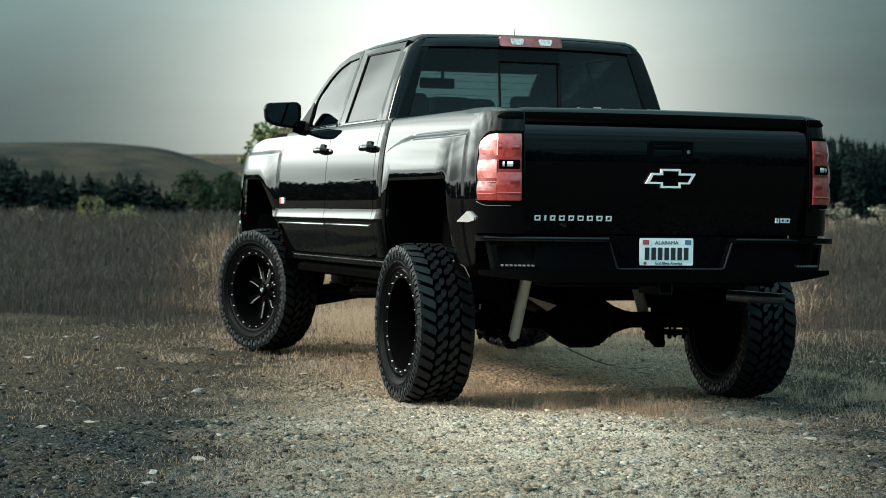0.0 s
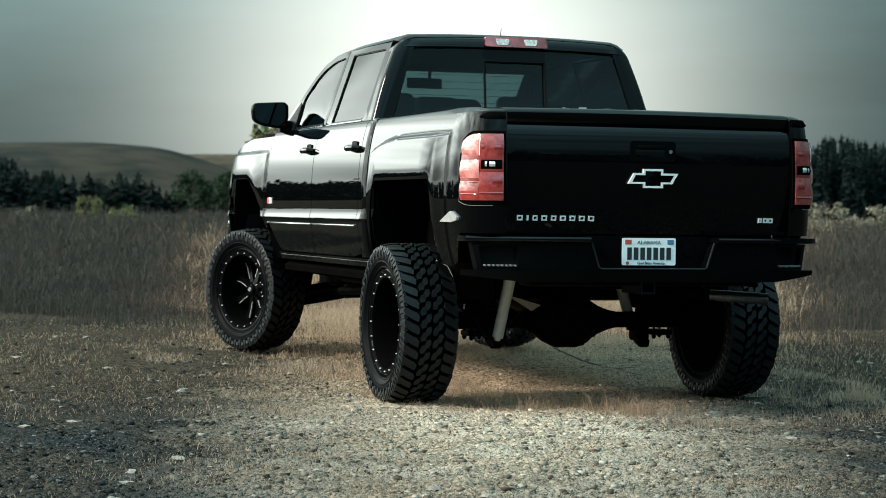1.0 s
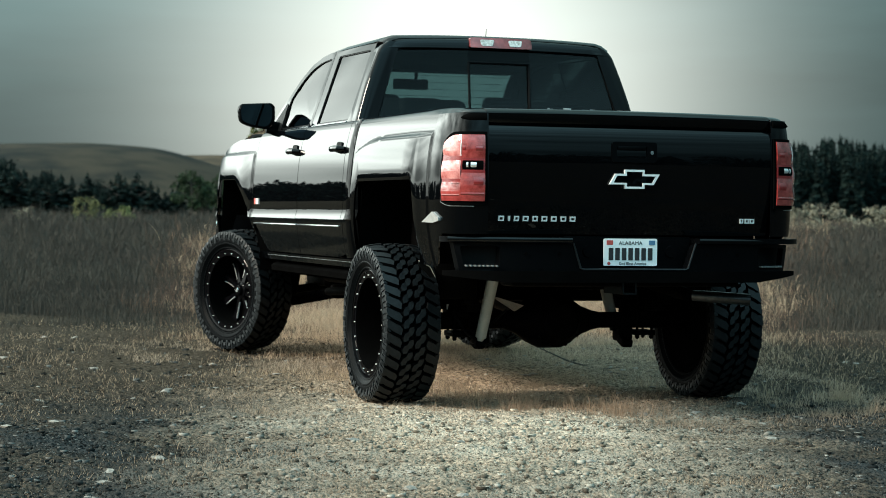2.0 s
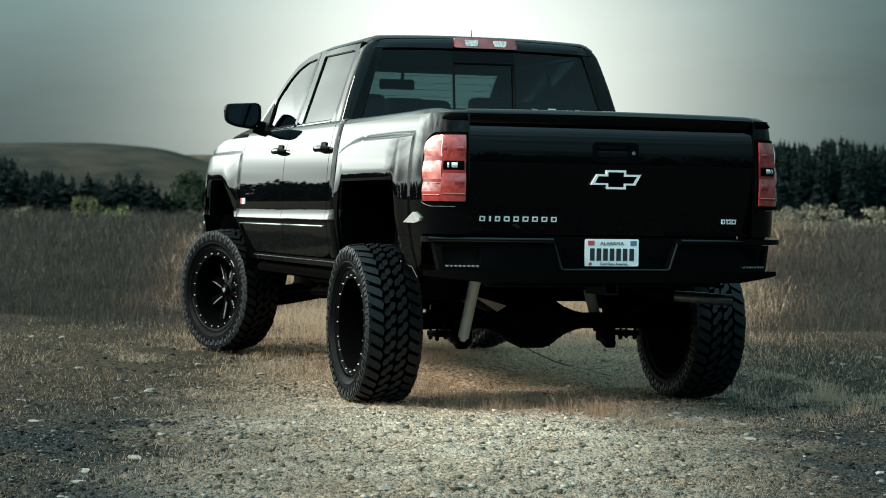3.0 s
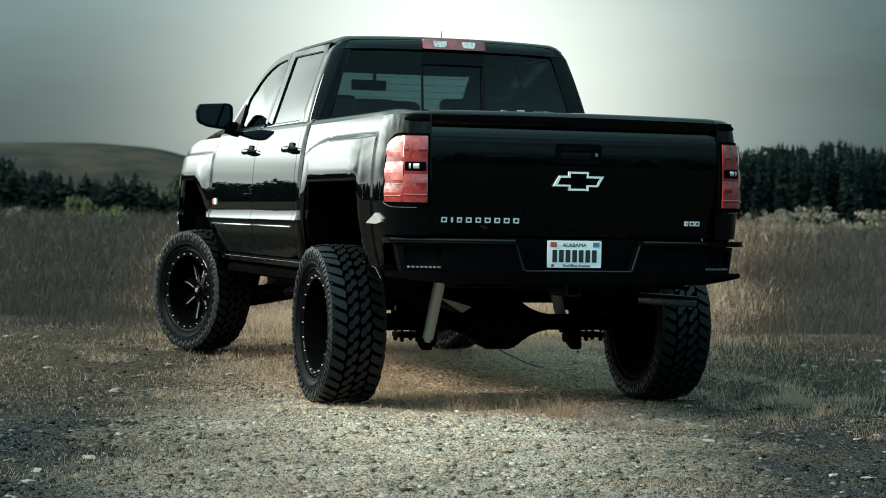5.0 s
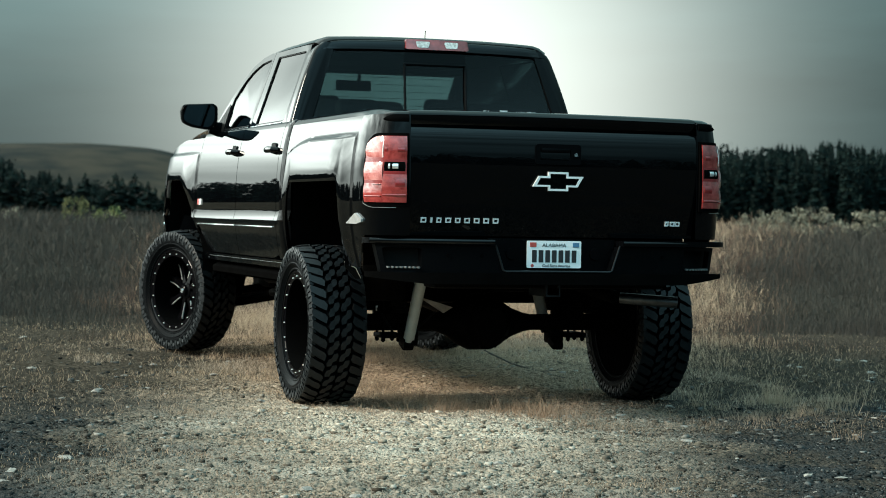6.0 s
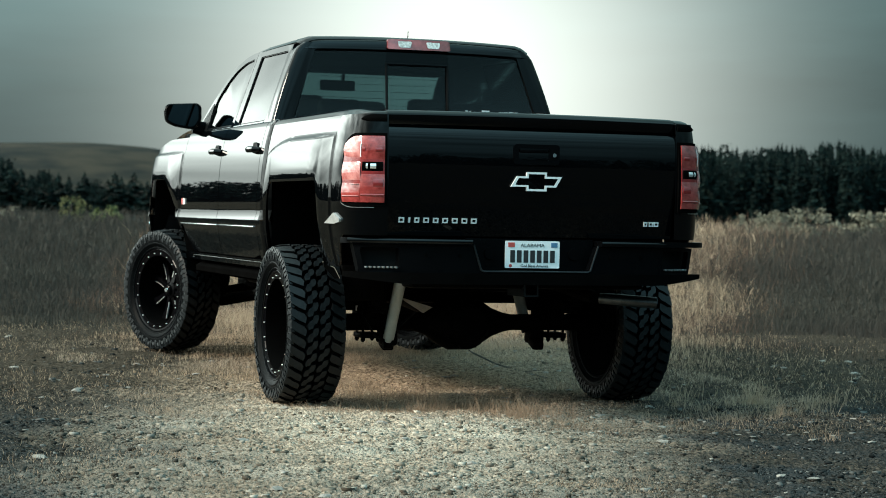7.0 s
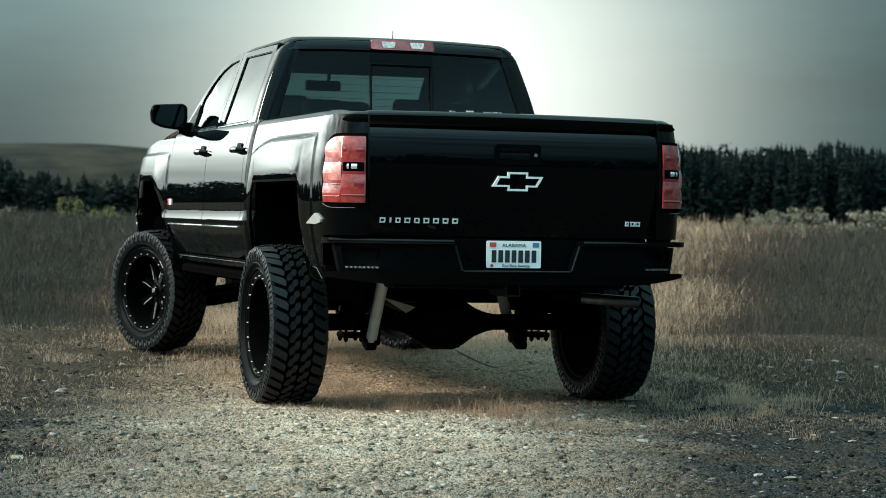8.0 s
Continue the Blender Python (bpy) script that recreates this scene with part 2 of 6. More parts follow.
def add_slab(bm, outline, place, depth, holes=()):
    """A flat plate with an outline (and holes) in two coordinates, set in space by place(u, v, d)."""
    loops = [outline, *holes]
    flat = bmesh.new()
    es = []
    for lp in loops:
        vs = [flat.verts.new((u, v, 0)) for u, v in lp]
        es += [flat.edges.new((vs[i], vs[(i + 1) % len(vs)])) for i in range(len(vs))]
    bmesh.ops.triangle_fill(flat, use_beauty=True, use_dissolve=False, edges=es)
    flat.verts.index_update()
    co = [tuple(v.co[:2]) for v in flat.verts]
    tris = [[v.index for v in f.verts] for f in flat.faces]
    flat.free()
    top = [bm.verts.new(place(u, v, 0.0)) for u, v in co]
    low = [bm.verts.new(place(u, v, depth)) for u, v in co]
    for t in tris:
        bm.faces.new([top[i] for i in t])
        bm.faces.new([low[i] for i in reversed(t)])
    k = 0
    for lp in loops:
        for i in range(len(lp)):
            a, b = k + i, k + (i + 1) % len(lp)
            bm.faces.new((top[a], low[a], low[b], top[b]))
        k += len(lp)
    bmesh.ops.recalc_face_normals(bm, faces=bm.faces[:])


def rounded(points, r, seg=4):
    """The outline with its corners rounded."""
    out = []
    k = len(points)
    for i in range(k):
        p, a, b = Vector(points[i]), Vector(points[i - 1]), Vector(points[(i + 1) % k])
        rr = r[i] if isinstance(r, (list, tuple)) else r
        da, db = (a - p), (b - p)
        c = min(rr, da.length * 0.45, db.length * 0.45)
        pa, pb = p + da.normalized() * c, p + db.normalized() * c
        for t in np.linspace(0, 1, seg + 1):
            q = pa * (1 - t) ** 2 + p * 2 * t * (1 - t) + pb * t ** 2
            out.append((q.x, q.y))
    return out


def ease(t):
    t = min(1.0, max(0.0, t))
    return t * t * (3 - 2 * t)

import collections

# ---- the pickup truck: x across (left is minus), y forwards from the rear axle, z up ----
AXLE_Z, WHEEL_X, FRONT_Y = 0.455, 0.963, 3.65
BODY_Z = (0.74, 0.80, 0.90, 0.965, 0.985, 1.000, 1.024, 1.030, 1.086, 1.094, 1.10)
BODY_X = (0.945, 0.975, 0.995, 1.003, 1.004, 1.005, 1.010, 1.020, 1.0045, 1.0055, 1.006)
SLOPE_Z = (1.10, 1.18, 1.264, 1.35, 1.45, 1.54, 1.585, 1.605, 1.615, 1.63)
SLOPE = (-0.03, 0.0, 0.052, 0.090, 0.165, 0.245, 0.30, 0.55, 1.2, 3.0)
_zz = np.linspace(1.10, 1.63, 400)
_xx = 1.006 - np.concatenate(([0], np.cumsum(np.interp((_zz[1:] + _zz[:-1]) / 2, SLOPE_Z, SLOPE) * np.diff(_zz))))


def body_x(z):
    return float(np.interp(z, BODY_Z, BODY_X)) if z < 1.10 else float(np.interp(z, _zz, _xx))


def bed_x(z):
    """The bed's side has no crease below."""
    return body_x(z) if z >= 1.10 else float(np.interp(z, (0.74, 0.80, 0.90, 1.0, 1.06, 1.10), (0.930, 0.957, 0.984, 1.000, 1.005, 1.006)))


def flare(y, z, y0, y1, top):
    """The squared bulge of the wing over a wheel."""
    crest = top - 0.075 * max(0.0, (y - y0 - 0.80) / 0.60) ** 2.4
    swell = 0.021 - 0.013 * ease((y0 + 0.42 - y) / 0.42) + 0.060 * min(0.25, max(0.0, crest - z - 0.02)) * ease((y - y0) / 0.40)
    return swell * ease((y - y0) / 0.026) * ease((y1 - y) / 0.05) * ease((crest - z) / 0.026)


def arch(y, top, back, back_run, fore, fore_run, foot=0.78):
    """Height of the wheel opening's edge at y, or None outside it: a flat top and two splayed flanks with rounded corners."""
    a = top - (back - y) / back_run
    b = top - (y - fore) / fore_run
    k = 0.21
    z = top
    for c in (a, b):
        h = min(1.0, max(0.0, 0.5 + 0.5 * (c - z) / k))
        z = c * (1 - h) + z * h - k * h * (1 - h)
    return z if z > foot else None


def rear_arch(y, foot=0.78):
    return arch(y, 1.252, -0.535, 0.13, 0.49, 0.20, foot)


def front_arch(y, foot=0.78):
    return arch(y, 1.298, 3.50, 0.95, 4.20, 0.12, foot)


def tuck(shape, y, z):
    """How far the sheet rolls inwards towards the edge of a wheel opening."""
    a, b = shape(y, -50.0), shape(y + 0.004, -50.0)
    gap = (z - a) / math.hypot(1.0, (b - a) / 0.004)
    return -0.007 * max(0.0, 1 - max(0.0, gap) / 0.075) ** 2


def arch_line(shape, y0, y1):
    """The opening's edge as a line of (y, z), a little above the sheet's own edge, down to the sill."""
    pts = [(y, shape(y) + 0.006) for y in np.linspace(y0, y1, 160) if shape(y)]
    return [(pts[0][0], 0.66)] + pts[::2] + [(pts[-1][0], 0.66)]


def panel(ys, zs, place, low=lambda y: 0.0, flip=False, thick=0.012):
    """A sheet over columns ys and rows zs whose lower edge follows low(y); place(y, z) sets it in space."""
    bm = bmesh.new()
    cols = [[bm.verts.new(place(y, max(z, low(y)))) for z in zs] for y in ys]
    for a, b in zip(cols, cols[1:]):
        for j in range(len(zs) - 1):
            q = [a[j], b[j], b[j + 1], a[j + 1]]
            if (a[j].co - a[j + 1].co).length < 1e-6 and (b[j].co - b[j + 1].co).length < 1e-6:
                continue
            bm.faces.new(list(reversed(q)) if flip else q)
    bmesh.ops.remove_doubles(bm, verts=bm.verts[:], dist=1e-5)
    bmesh.ops.dissolve_degenerate(bm, edges=bm.edges[:], dist=1e-5)
    bmesh.ops.delete(bm, geom=[v for v in bm.verts if not v.link_faces], context="VERTS")
    return bm


def thicken(ob, t):
    m = ob.modifiers.new("thickness", "SOLIDIFY")
    m.thickness, m.offset = t, -1.0
    uses = collections.Counter(k for p in ob.data.polygons for k in p.edge_keys)
    for e in ob.data.edges:
        if uses[e.key] == 1:
            e.use_edge_sharp = True
    return ob


truck = tagged(new("pickup_truck"), "lifted black crew cab pickup truck standing on gravel", "pickup truck")
ROWS_Z = sorted({*BODY_Z, *np.round(np.linspace(1.12, 1.54, 43), 3), 1.555, 1.57, 1.58, 1.59})


def bed_path(u):
    """Plan line of the left bed side and its rounded rear corner: point and outward normal. u runs 0 to 1.45 along the side, on to 2.45."""
    if u <= 1.45:
        return (-1.0, 0.67 - u), (-1.0, 0.0)
    t = u - 1.45
    p0, c, e, p1 = (Vector(q) for q in ((-1.0, -0.78), (-0.998, -1.02), (-0.962, -1.120), (-0.803, -1.128)))
    x, y = p0 * (1 - t) ** 3 + c * (3 * t * (1 - t) ** 2) + e * (3 * t * t * (1 - t)) + p1 * t ** 3
    dx, dy = (c - p0) * (1 - t) ** 2 + (e - c) * (2 * t * (1 - t)) + (p1 - e) * t * t
    k = math.hypot(dx, dy)
    return (x, y), (dy / k, -dx / k)


def on_bed(u, z, proud=0.0, side=-1):
    (x, y), (nx, ny) = bed_path(u)
    k = 1.0 if u <= 1.45 else max(0.35, 1 - (u - 1.45) * 0.65)
    d = (bed_x(z) - 1.0) * k + (flare(y, z, -0.779, 0.62, 1.505) + tuck(rear_arch, y, z) if u <= 1.45 else 0.0) + proud
    return (-side * (x + nx * d), y + ny * d, z)


def build_bed():
    us = sorted({*np.round(np.linspace(0, 1.45, 74), 4), *np.round(np.linspace(0.06, 0.26, 26), 4), *np.round(np.linspace(1.36, 1.45, 16), 4), *np.round(np.linspace(1.45, 2.45, 26), 4)})

    def low(u):
        y = bed_path(u)[0][1]
        a = rear_arch(y)
        floor_z = 0.80 if u < 1.45 else 0.80 + 0.17 * ease((u - 1.45) / 0.25)
        return max(floor_z, a) if a else floor_z

    for side in (-1, 1):
        bm = panel(us, ROWS_Z, lambda u, z: on_bed(u, z, 0, side), low, flip=side > 0)
        ob = thicken(part("bed_side", bm, PAINT, truck), 0.010)
        rail = [(0.0, 1.59), (0.012, 1.608), (0.028, 1.622), (0.05, 1.630), (0.10, 1.631), (0.11, 1.60)]
        bm = bmesh.new()
        base = 1 - body_x(1.59)
        rings = []
        for u in us:
            (x, y), (nx, ny) = bed_path(u)
            k = 1.0 if u <= 1.45 else max(0.35, 1 - (u - 1.45) * 0.65)
            dip = 0.024 * ease((u - 1.25) / 0.9)
            rings.append([(-side * (x - nx * (base * k + o)), y - ny * (base * k + o), z - dip * (z > 1.6)) for o, z in rail])
        vv = add_rings(bm, rings, closed=False, cap=False)
        bm.faces.new(vv[-1])
        bmesh.ops.recalc_face_normals(bm, faces=bm.faces[:])
        part("bed_rail", bm, PAINT, truck, angle=50)
        # wheel arch liner
        bm = bmesh.new()
        ring = [(y, max(z, 0.805) if y < 0 else z) for y, z in arch_line(rear_arch, -1.0, 0.9)]
        rings = [[(side * x, y, z) for y, z in ring] for x in (0.990, 0.67)]
        add_rings(bm, rings, closed=False, cap=False)
        bm.faces.new([bm.verts.new((side * 0.67, y, z)) for y, z in ring])
        part("wheel_arch_liner", bm, LINER, truck)
        # reflector in the corner below the lamp
        bm = bmesh.new()
        tri = rounded([(1.385, 1.026), (1.575, 1.024), (1.70, 1.036), (1.70, 1.052), (1.565, 1.083)], 0.012, 3)
        add_slab(bm, tri, lambda u, z, d: on_bed(u, z, 0.013 - d, side), 0.02)
        part("side_reflector", bm, CLEAR_LENS, truck, "pale side marker on the bed corner")
    # floor and front wall of the bed
    bm = bmesh.new()
    add_box(bm, (0, -0.2, 1.02), (1.16, 1.74, 0.05), 0.01)
    for k in range(7):
        add_box(bm, (-0.54 + k * 0.18, -0.2, 1.05), (0.07, 1.70, 0.02), 0.006)
    part("bed_floor", bm, STEEL, truck)
    bm = bmesh.new()
    add_box(bm, (0, 0.64, 1.31), (1.72, 0.05, 0.62), 0.012)
    part("bed_front_wall", bm, PAINT, truck)
    for side in (-1, 1):
        bm = bmesh.new()
        add_box(bm, (side * 0.84, -0.2, 1.44), (0.03, 1.70, 0.30), 0.01)
        add_box(bm, (side * 0.72, -0.2, 1.29), (0.27, 1.70, 0.02), 0.005)
        add_box(bm, (side * 0.585, -0.2, 1.16), (0.02, 1.70, 0.26), 0.005)
        part("bed_inner_wall", bm, STEEL, truck)


def gate_y(z):
    return float(np.interp(z, (0.97, 1.055, 1.15, 1.26, 1.36, 1.44, 1.49, 1.515, 1.525), (-1.080, -1.097, -1.116, -1.130, -1.1345, -1.132, -1.126, -1.118, -1.108)))


def build_tailgate():
    bm = bmesh.new()
    zs = [0.972, 0.98, 1.02, 1.055, 1.10, 1.15, 1.2, 1.26, 1.31, 1.36, 1.40, 1.44, 1.47, 1.49, 1.505, 1.515, 1.525]
    xs = np.linspace(-0.8028, 0.8028, 34)
    hole = (-0.128, 0.128, 1.352, 1.452)

    def y_at(x, z):
        return gate_y(z) + 0.012 * (abs(x) / 0.8) ** 4
    front = [[bm.verts.new((x, y_at(x, z), z)) for z in zs] for x in xs]
    for a, b in zip(front, front[1:]):
        for j in range(len(zs) - 1):
            bm.faces.new((a[j], b[j], b[j + 1], a[j + 1]))
    gate = part("tailgate", bm, PAINT, truck)
    thicken(gate, 0.05)
    # overhanging top lip
    bm = bmesh.new()
    prof = [(-1.085, 1.525), (-1.098, 1.545), (-1.112, 1.575), (-1.112, 1.594), (-1.095, 1.612), (-1.03, 1.622), (-0.965, 1.618), (-0.96, 1.525)]
    add_rings(bm, [[(x, y + 0.014 * (abs(x) / 0.8) ** 4, z - 0.006 * (abs(x) / 0.8) ** 2) for y, z in prof] for x in np.linspace(-0.8025, 0.8025, 25)])
    bmesh.ops.recalc_face_normals(bm, faces=bm.faces[:])
    part("top_lip", bm, PAINT, gate, angle=40)
    # handle pocket and handle
    bm = bmesh.new()
    add_slab(bm, rounded([(-0.128, 1.350), (0.128, 1.350), (0.128, 1.456), (-0.128, 1.456)], 0.02), lambda u, v, d: (u, -1.139 + d, v), 0.02,
             [rounded([(-0.10, 1.372), (0.07, 1.372), (0.07, 1.434), (-0.10, 1.434)], 0.012)])
    part("handle_bezel", bm, SATIN, gate)
    bm = bmesh.new()
    add_box(bm, (-0.015, -1.128, 1.425), (0.165, 0.022, 0.028), 0.006)
    part("handle", bm, SATIN, gate)
    bm = bmesh.new()
    add_cyl(bm, (0.098, -1.12, 1.402), (0.098, -1.144, 1.402), 0.010, seg=18)
    part("lock", bm, CHROME, gate, "small round steel lock")
    # four-armed badge outline in white, standing in for lit metal, over a black middle
    arms = [(-0.142, 1.234), (-0.108, 1.290), (-0.056, 1.290), (-0.056, 1.312), (0.056, 1.312), (0.056, 1.290), (0.142, 1.290),
            (0.108, 1.234), (0.056, 1.234), (0.056, 1.213), (-0.056, 1.213), (-0.056, 1.234)]
    core = [(-0.119, 1.2435), (-0.1, 1.279), (-0.045, 1.279), (-0.045, 1.301), (0.045, 1.301), (0.045, 1.279), (0.119, 1.279),
            (0.1, 1.2435), (0.045, 1.2435), (0.045, 1.224), (-0.045, 1.224), (-0.045, 1.2435)]
    bm = bmesh.new()
    add_slab(bm, arms, lambda u, v, d: (u, -1.146 + d, v), 0.016, [core])
    badge = part("badge", bm, BOLT, gate, "bright-edged black badge", smooth=False)
    bm = bmesh.new()
    add_slab(bm, core, lambda u, v, d: (u, -1.140 + d, v), 0.010)
    part("badge_centre", bm, PAINT, badge, smooth=False)
    # bright letters of the names, as plain bars
    def name_bar(x, w, z, h):
        bm = bmesh.new()
        add_slab(bm, [(x, z), (x + w, z), (x + w, z + h), (x, z + h)], lambda u, v, d: (u, gate_y(v) - 0.010 + d + 0.012 * (abs(u) / 0.8) ** 4, v), 0.009,
                 [] if w < 0.015 else [[(x + 0.006, z + 0.007), (x + w - 0.006, z + 0.007), (x + w - 0.006, z + h - 0.007), (x + 0.006, z + h - 0.007)]])
        part("name_bar", bm, BOLT, gate, smooth=False)
    x = -0.735
    for w in (0.030, 0.010, 0.026, 0.030, 0.028, 0.030, 0.030, 0.030, 0.030):
        name_bar(x, w, 1.038, 0.027)
        x += w + 0.0222
    for k, w in enumerate((0.020, 0.026, 0.026)):
        name_bar(0.634 + k * 0.030, w, 1.038, 0.025)


def build_tail_lamp(side):
    """A wrap-round lamp on the bed corner: dark rim, red lenses, a clear reversing lamp."""
    u0, u1 = 1.785, 2.400

    def face(proud):
        return lambda u, z, d: on_bed(u, z, proud - d, side)

    def strip(name, mat, a, b, z0, z1, proud, parent, corner=0.0, label="", deep=0.02, bulge=0.006):
        bm = bmesh.new()
        us = np.linspace(a, b, 20)

        def bounds(u):
            t = max(0.0, 1 - (u - a) / 0.22) if corner else 0.0
            return z0 + corner * 0.45 * t ** 2, z1 - corner * t ** 2
        rings = []
        for u in us:
            lo, hi = bounds(u)
            mid = [on_bed(u, lo + 0.004 + (hi - lo - 0.008) * f, proud + bulge * math.sin(f * math.pi), side) for f in np.linspace(0, 1, 9)]
            rings.append([on_bed(u, lo, proud - deep, side), *mid, on_bed(u, hi, proud - deep, side)])
        add_rings(bm, rings)
        bmesh.ops.recalc_face_normals(bm, faces=bm.faces[:])
        return part(name, bm, mat, parent, label, angle=40)

    lamp = strip("tail_lamp", LINER, u0 - 0.045, u1 + 0.03, 1.114, 1.494, 0.008, truck, 0.05, "red and clear tail lamp with a black rim")
    # thin bright outline of the housing
    edge = [(u0 - 0.05, z) for z in np.linspace(1.47, 1.14, 8)] + [(u, 1.111 + 0.022 * max(0.0, 1 - (u - u0 + 0.05) / 0.22) ** 2) for u in np.linspace(u0 - 0.05, u1 - 0.12, 12)]
    bm = bmesh.new()
    add_tube(bm, [on_bed(u, z - (0.05 * max(0.0, 1 - (u - u0 + 0.05) / 0.22) ** 2 if z > 1.45 else 0.0), 0.009, side) for u, z in edge], 0.0016, 6)
    part("housing_edge", bm, EXHAUST, lamp)
    ub = 2.10
    strip("lens_bed", DARK_RED, u0, u1, 1.132, 1.480, 0.012, lamp, 0.035)
    strip("upper_side_lens", PINK_LENS, u0, ub - 0.008, 1.355, 1.478, 0.016, lamp, 0.035)
    strip("upper_red_lens", RED_LENS, ub, u1, 1.349, 1.478, 0.017, lamp)
    strip("middle_side_lens", PINK_LENS, u0, ub - 0.004, 1.246, 1.347, 0.018, lamp)
    strip("lower_side_lens", RED_LENS, u0, ub - 0.004, 1.134, 1.242, 0.016, lamp)
    strip("lower_red_lens", RED_LENS, ub, u1, 1.134, 1.290, 0.017, lamp)
    m = strip("reversing_lamp_bezel", LINER, ub + 0.02, u1 - 0.02, 1.290, 1.349, 0.017, lamp)
    for a, b in ((0.075, 0.10), (0.13, 0.20)):
        strip("reversing_lamp", CLEAR_LENS, ub + a, ub + b, 1.304, 1.338, 0.021, m, label="clear reversing lamp")
    # bright seam and reflector pockets between the chambers of the lens
    strip("lens_seam", BOLT, ub - 0.008, ub + 0.001, 1.362, 1.462, 0.0195, lamp)
    strip("lens_seam", BOLT, u0 + 0.16, ub - 0.02, 1.226, 1.233, 0.0185, lamp)
    # flat black strip stands in for the shaded recess above the lamp
    strip("notch_shade", LINER, u1 - 0.36, u1 + 0.03, 1.546, 1.590, 0.004, lamp, 0.018)
    strip("reflector", DARK_RED, u1 - 0.11, u1 - 0.03, 1.385, 1.425, 0.020, lamp)
    strip("reflector", DARK_RED, u1 - 0.13, u1 - 0.02, 1.205, 1.262, 0.020, lamp)
    strip("reflector", DARK_RED, ub + 0.02, ub + 0.06, 1.385, 1.43, 0.0195, lamp)
    strip("lens_rib", DARK_RED, ub + 0.01, u1 - 0.01, 1.163, 1.186, 0.0195, lamp)
    strip("lens_rib", DARK_RED, u0 + 0.02, ub - 0.02, 1.158, 1.178, 0.0185, lamp)


def bump_y(x):
    return -1.185 + 0.17 * (abs(x) / 1.0) ** 5


def build_bumper():
    bm = bmesh.new()
    for s in (-1, 1):
        e = 1.03 if s > 0 else 1.0
        out = [(s * x * e, bump_y(x)) for x in np.linspace(0.35, 0.985, 16)] + [(s * e, -0.985), (s * e, -0.94), (s * 0.80, -1.0), (s * 0.35, -1.05)]
        add_slab(bm, out, lambda u, v, d: (u, v, 0.957 - d), 0.028)
    add_box(bm, (0, -1.03, 0.955), (0.72, 0.07, 0.02), 0.004)
    bumper = part("rear_bumper", bm, SATIN, truck, "satin black steel rear bumper with corner steps", angle=50)
    # the notch keeps the middle of the pad open for the plate
    bm = bmesh.new()
    face = [(-0.955, 0.925), (-0.345, 0.925), (-0.30, 0.797), (0.30, 0.797), (0.345, 0.925), (0.955, 0.925), (0.925, 0.782), (-0.925, 0.782)]
    # split each long edge so that the face follows the curve
    dense = []
    for a, b in zip(face, face[1:] + face[:1]):
        k = max(1, int(abs(b[0] - a[0]) / 0.06))
        dense += [(a[0] + (b[0] - a[0]) * i / k, a[1] + (b[1] - a[1]) * i / k) for i in range(k)]
    wells = [rounded([(s * 0.925, 0.908), (s * 0.735, 0.908), (s * 0.735, 0.804), (s * 0.905, 0.804)], 0.012, 3) for s in (-1, 1)]
    add_slab(bm, dense, lambda u, v, d: (u, bump_y(u) + 0.025 + d, v), 0.06, wells)
    part("face_bar", bm, SATIN, bumper, angle=50)
    bm = bmesh.new()
    low = [(x, bump_y(x) + 0.012) for x in np.linspace(-0.985, 1.01, 37)] + [(1.026, -0.98), (0.95, -0.945), (-0.93, -0.95), (-1.0, -0.99)]
    add_slab(bm, low, lambda u, v, d: (u, v, 0.783 - d * (1 - 0.55 * max(0.0, (abs(u) - 0.72) / 0.28))), 0.058)
    part("lower_lip", bm, LINER, bumper, angle=50)
    bm = bmesh.new()
    add_box(bm, (0, -0.98, 0.78), (1.3, 0.2, 0.16), 0.02)
    part("bumper_beam", bm, STEEL, bumper)
    for s in (-1, 1):
        bm = bmesh.new()
        add_slab(bm, [(s * 0.945, 0.92), (s * 0.72, 0.92), (s * 0.72, 0.792), (s * 0.92, 0.792)], lambda u, v, d: (u, bump_y(u) + 0.105 + d, v), 0.01)
        part("step_well", bm, TRIM, bumper, "recessed black corner step")
        bm = bmesh.new()
        for k in range(8):
            x = s * (0.752 + k * 0.0205)
            add_box(bm, (x, bump_y(x) + 0.022, 0.808), (0.011, 0.03, 0.010), 0.002, seg=1)
        part("step_teeth", bm, STEP_GREY, bumper, "grey toothed step edge")
        bm = bmesh.new()
        add_tube(bm, [(x, bump_y(x) + 0.009, 0.944) for x in np.linspace(s * 0.36, s * 0.98, 18)], 0.0145, 12)
        part("pad_edge", bm, PAINT, bumper, "rolled glossy top edge", angle=60)
        for x in (0.60, 0.42):
            bm = bmesh.new()
            add_cyl(bm, (s * x, bump_y(x) + 0.03, 0.872), (s * x, bump_y(x) + 0.018, 0.872), 0.009, seg=14)
            part("parking_sensor", bm, LINER, bumper)
    # recess behind the plate with its pressed edge
    bm = bmesh.new()
    add_slab(bm, rounded([(-0.35, 0.955), (-0.315, 0.79), (0.315, 0.79), (0.35, 0.955)], 0.02), lambda u, v, d: (u, -1.092 + d, v), 0.03)
    part("plate_recess", bm, SATIN, bumper)
    # lighter tube stands in for the highlight along the recess edge
    bm = bmesh.new()
    pts = [(-0.348, 0.930), (-0.305, 0.800), (-0.29, 0.793), (0.29, 0.793), (0.305, 0.800), (0.348, 0.930)]
    add_tube(bm, [(x, bump_y(x) + 0.022, z) for x, z in pts], 0.006, 8)
    part("recess_edge", bm, EDGE, bumper)
    for s in (-1, 1):
        bm = bmesh.new()
        add_cyl(bm, (s * 0.235, -1.088, 0.885), (s * 0.235, -1.102, 0.885), 0.034, 0.030, seg=24)
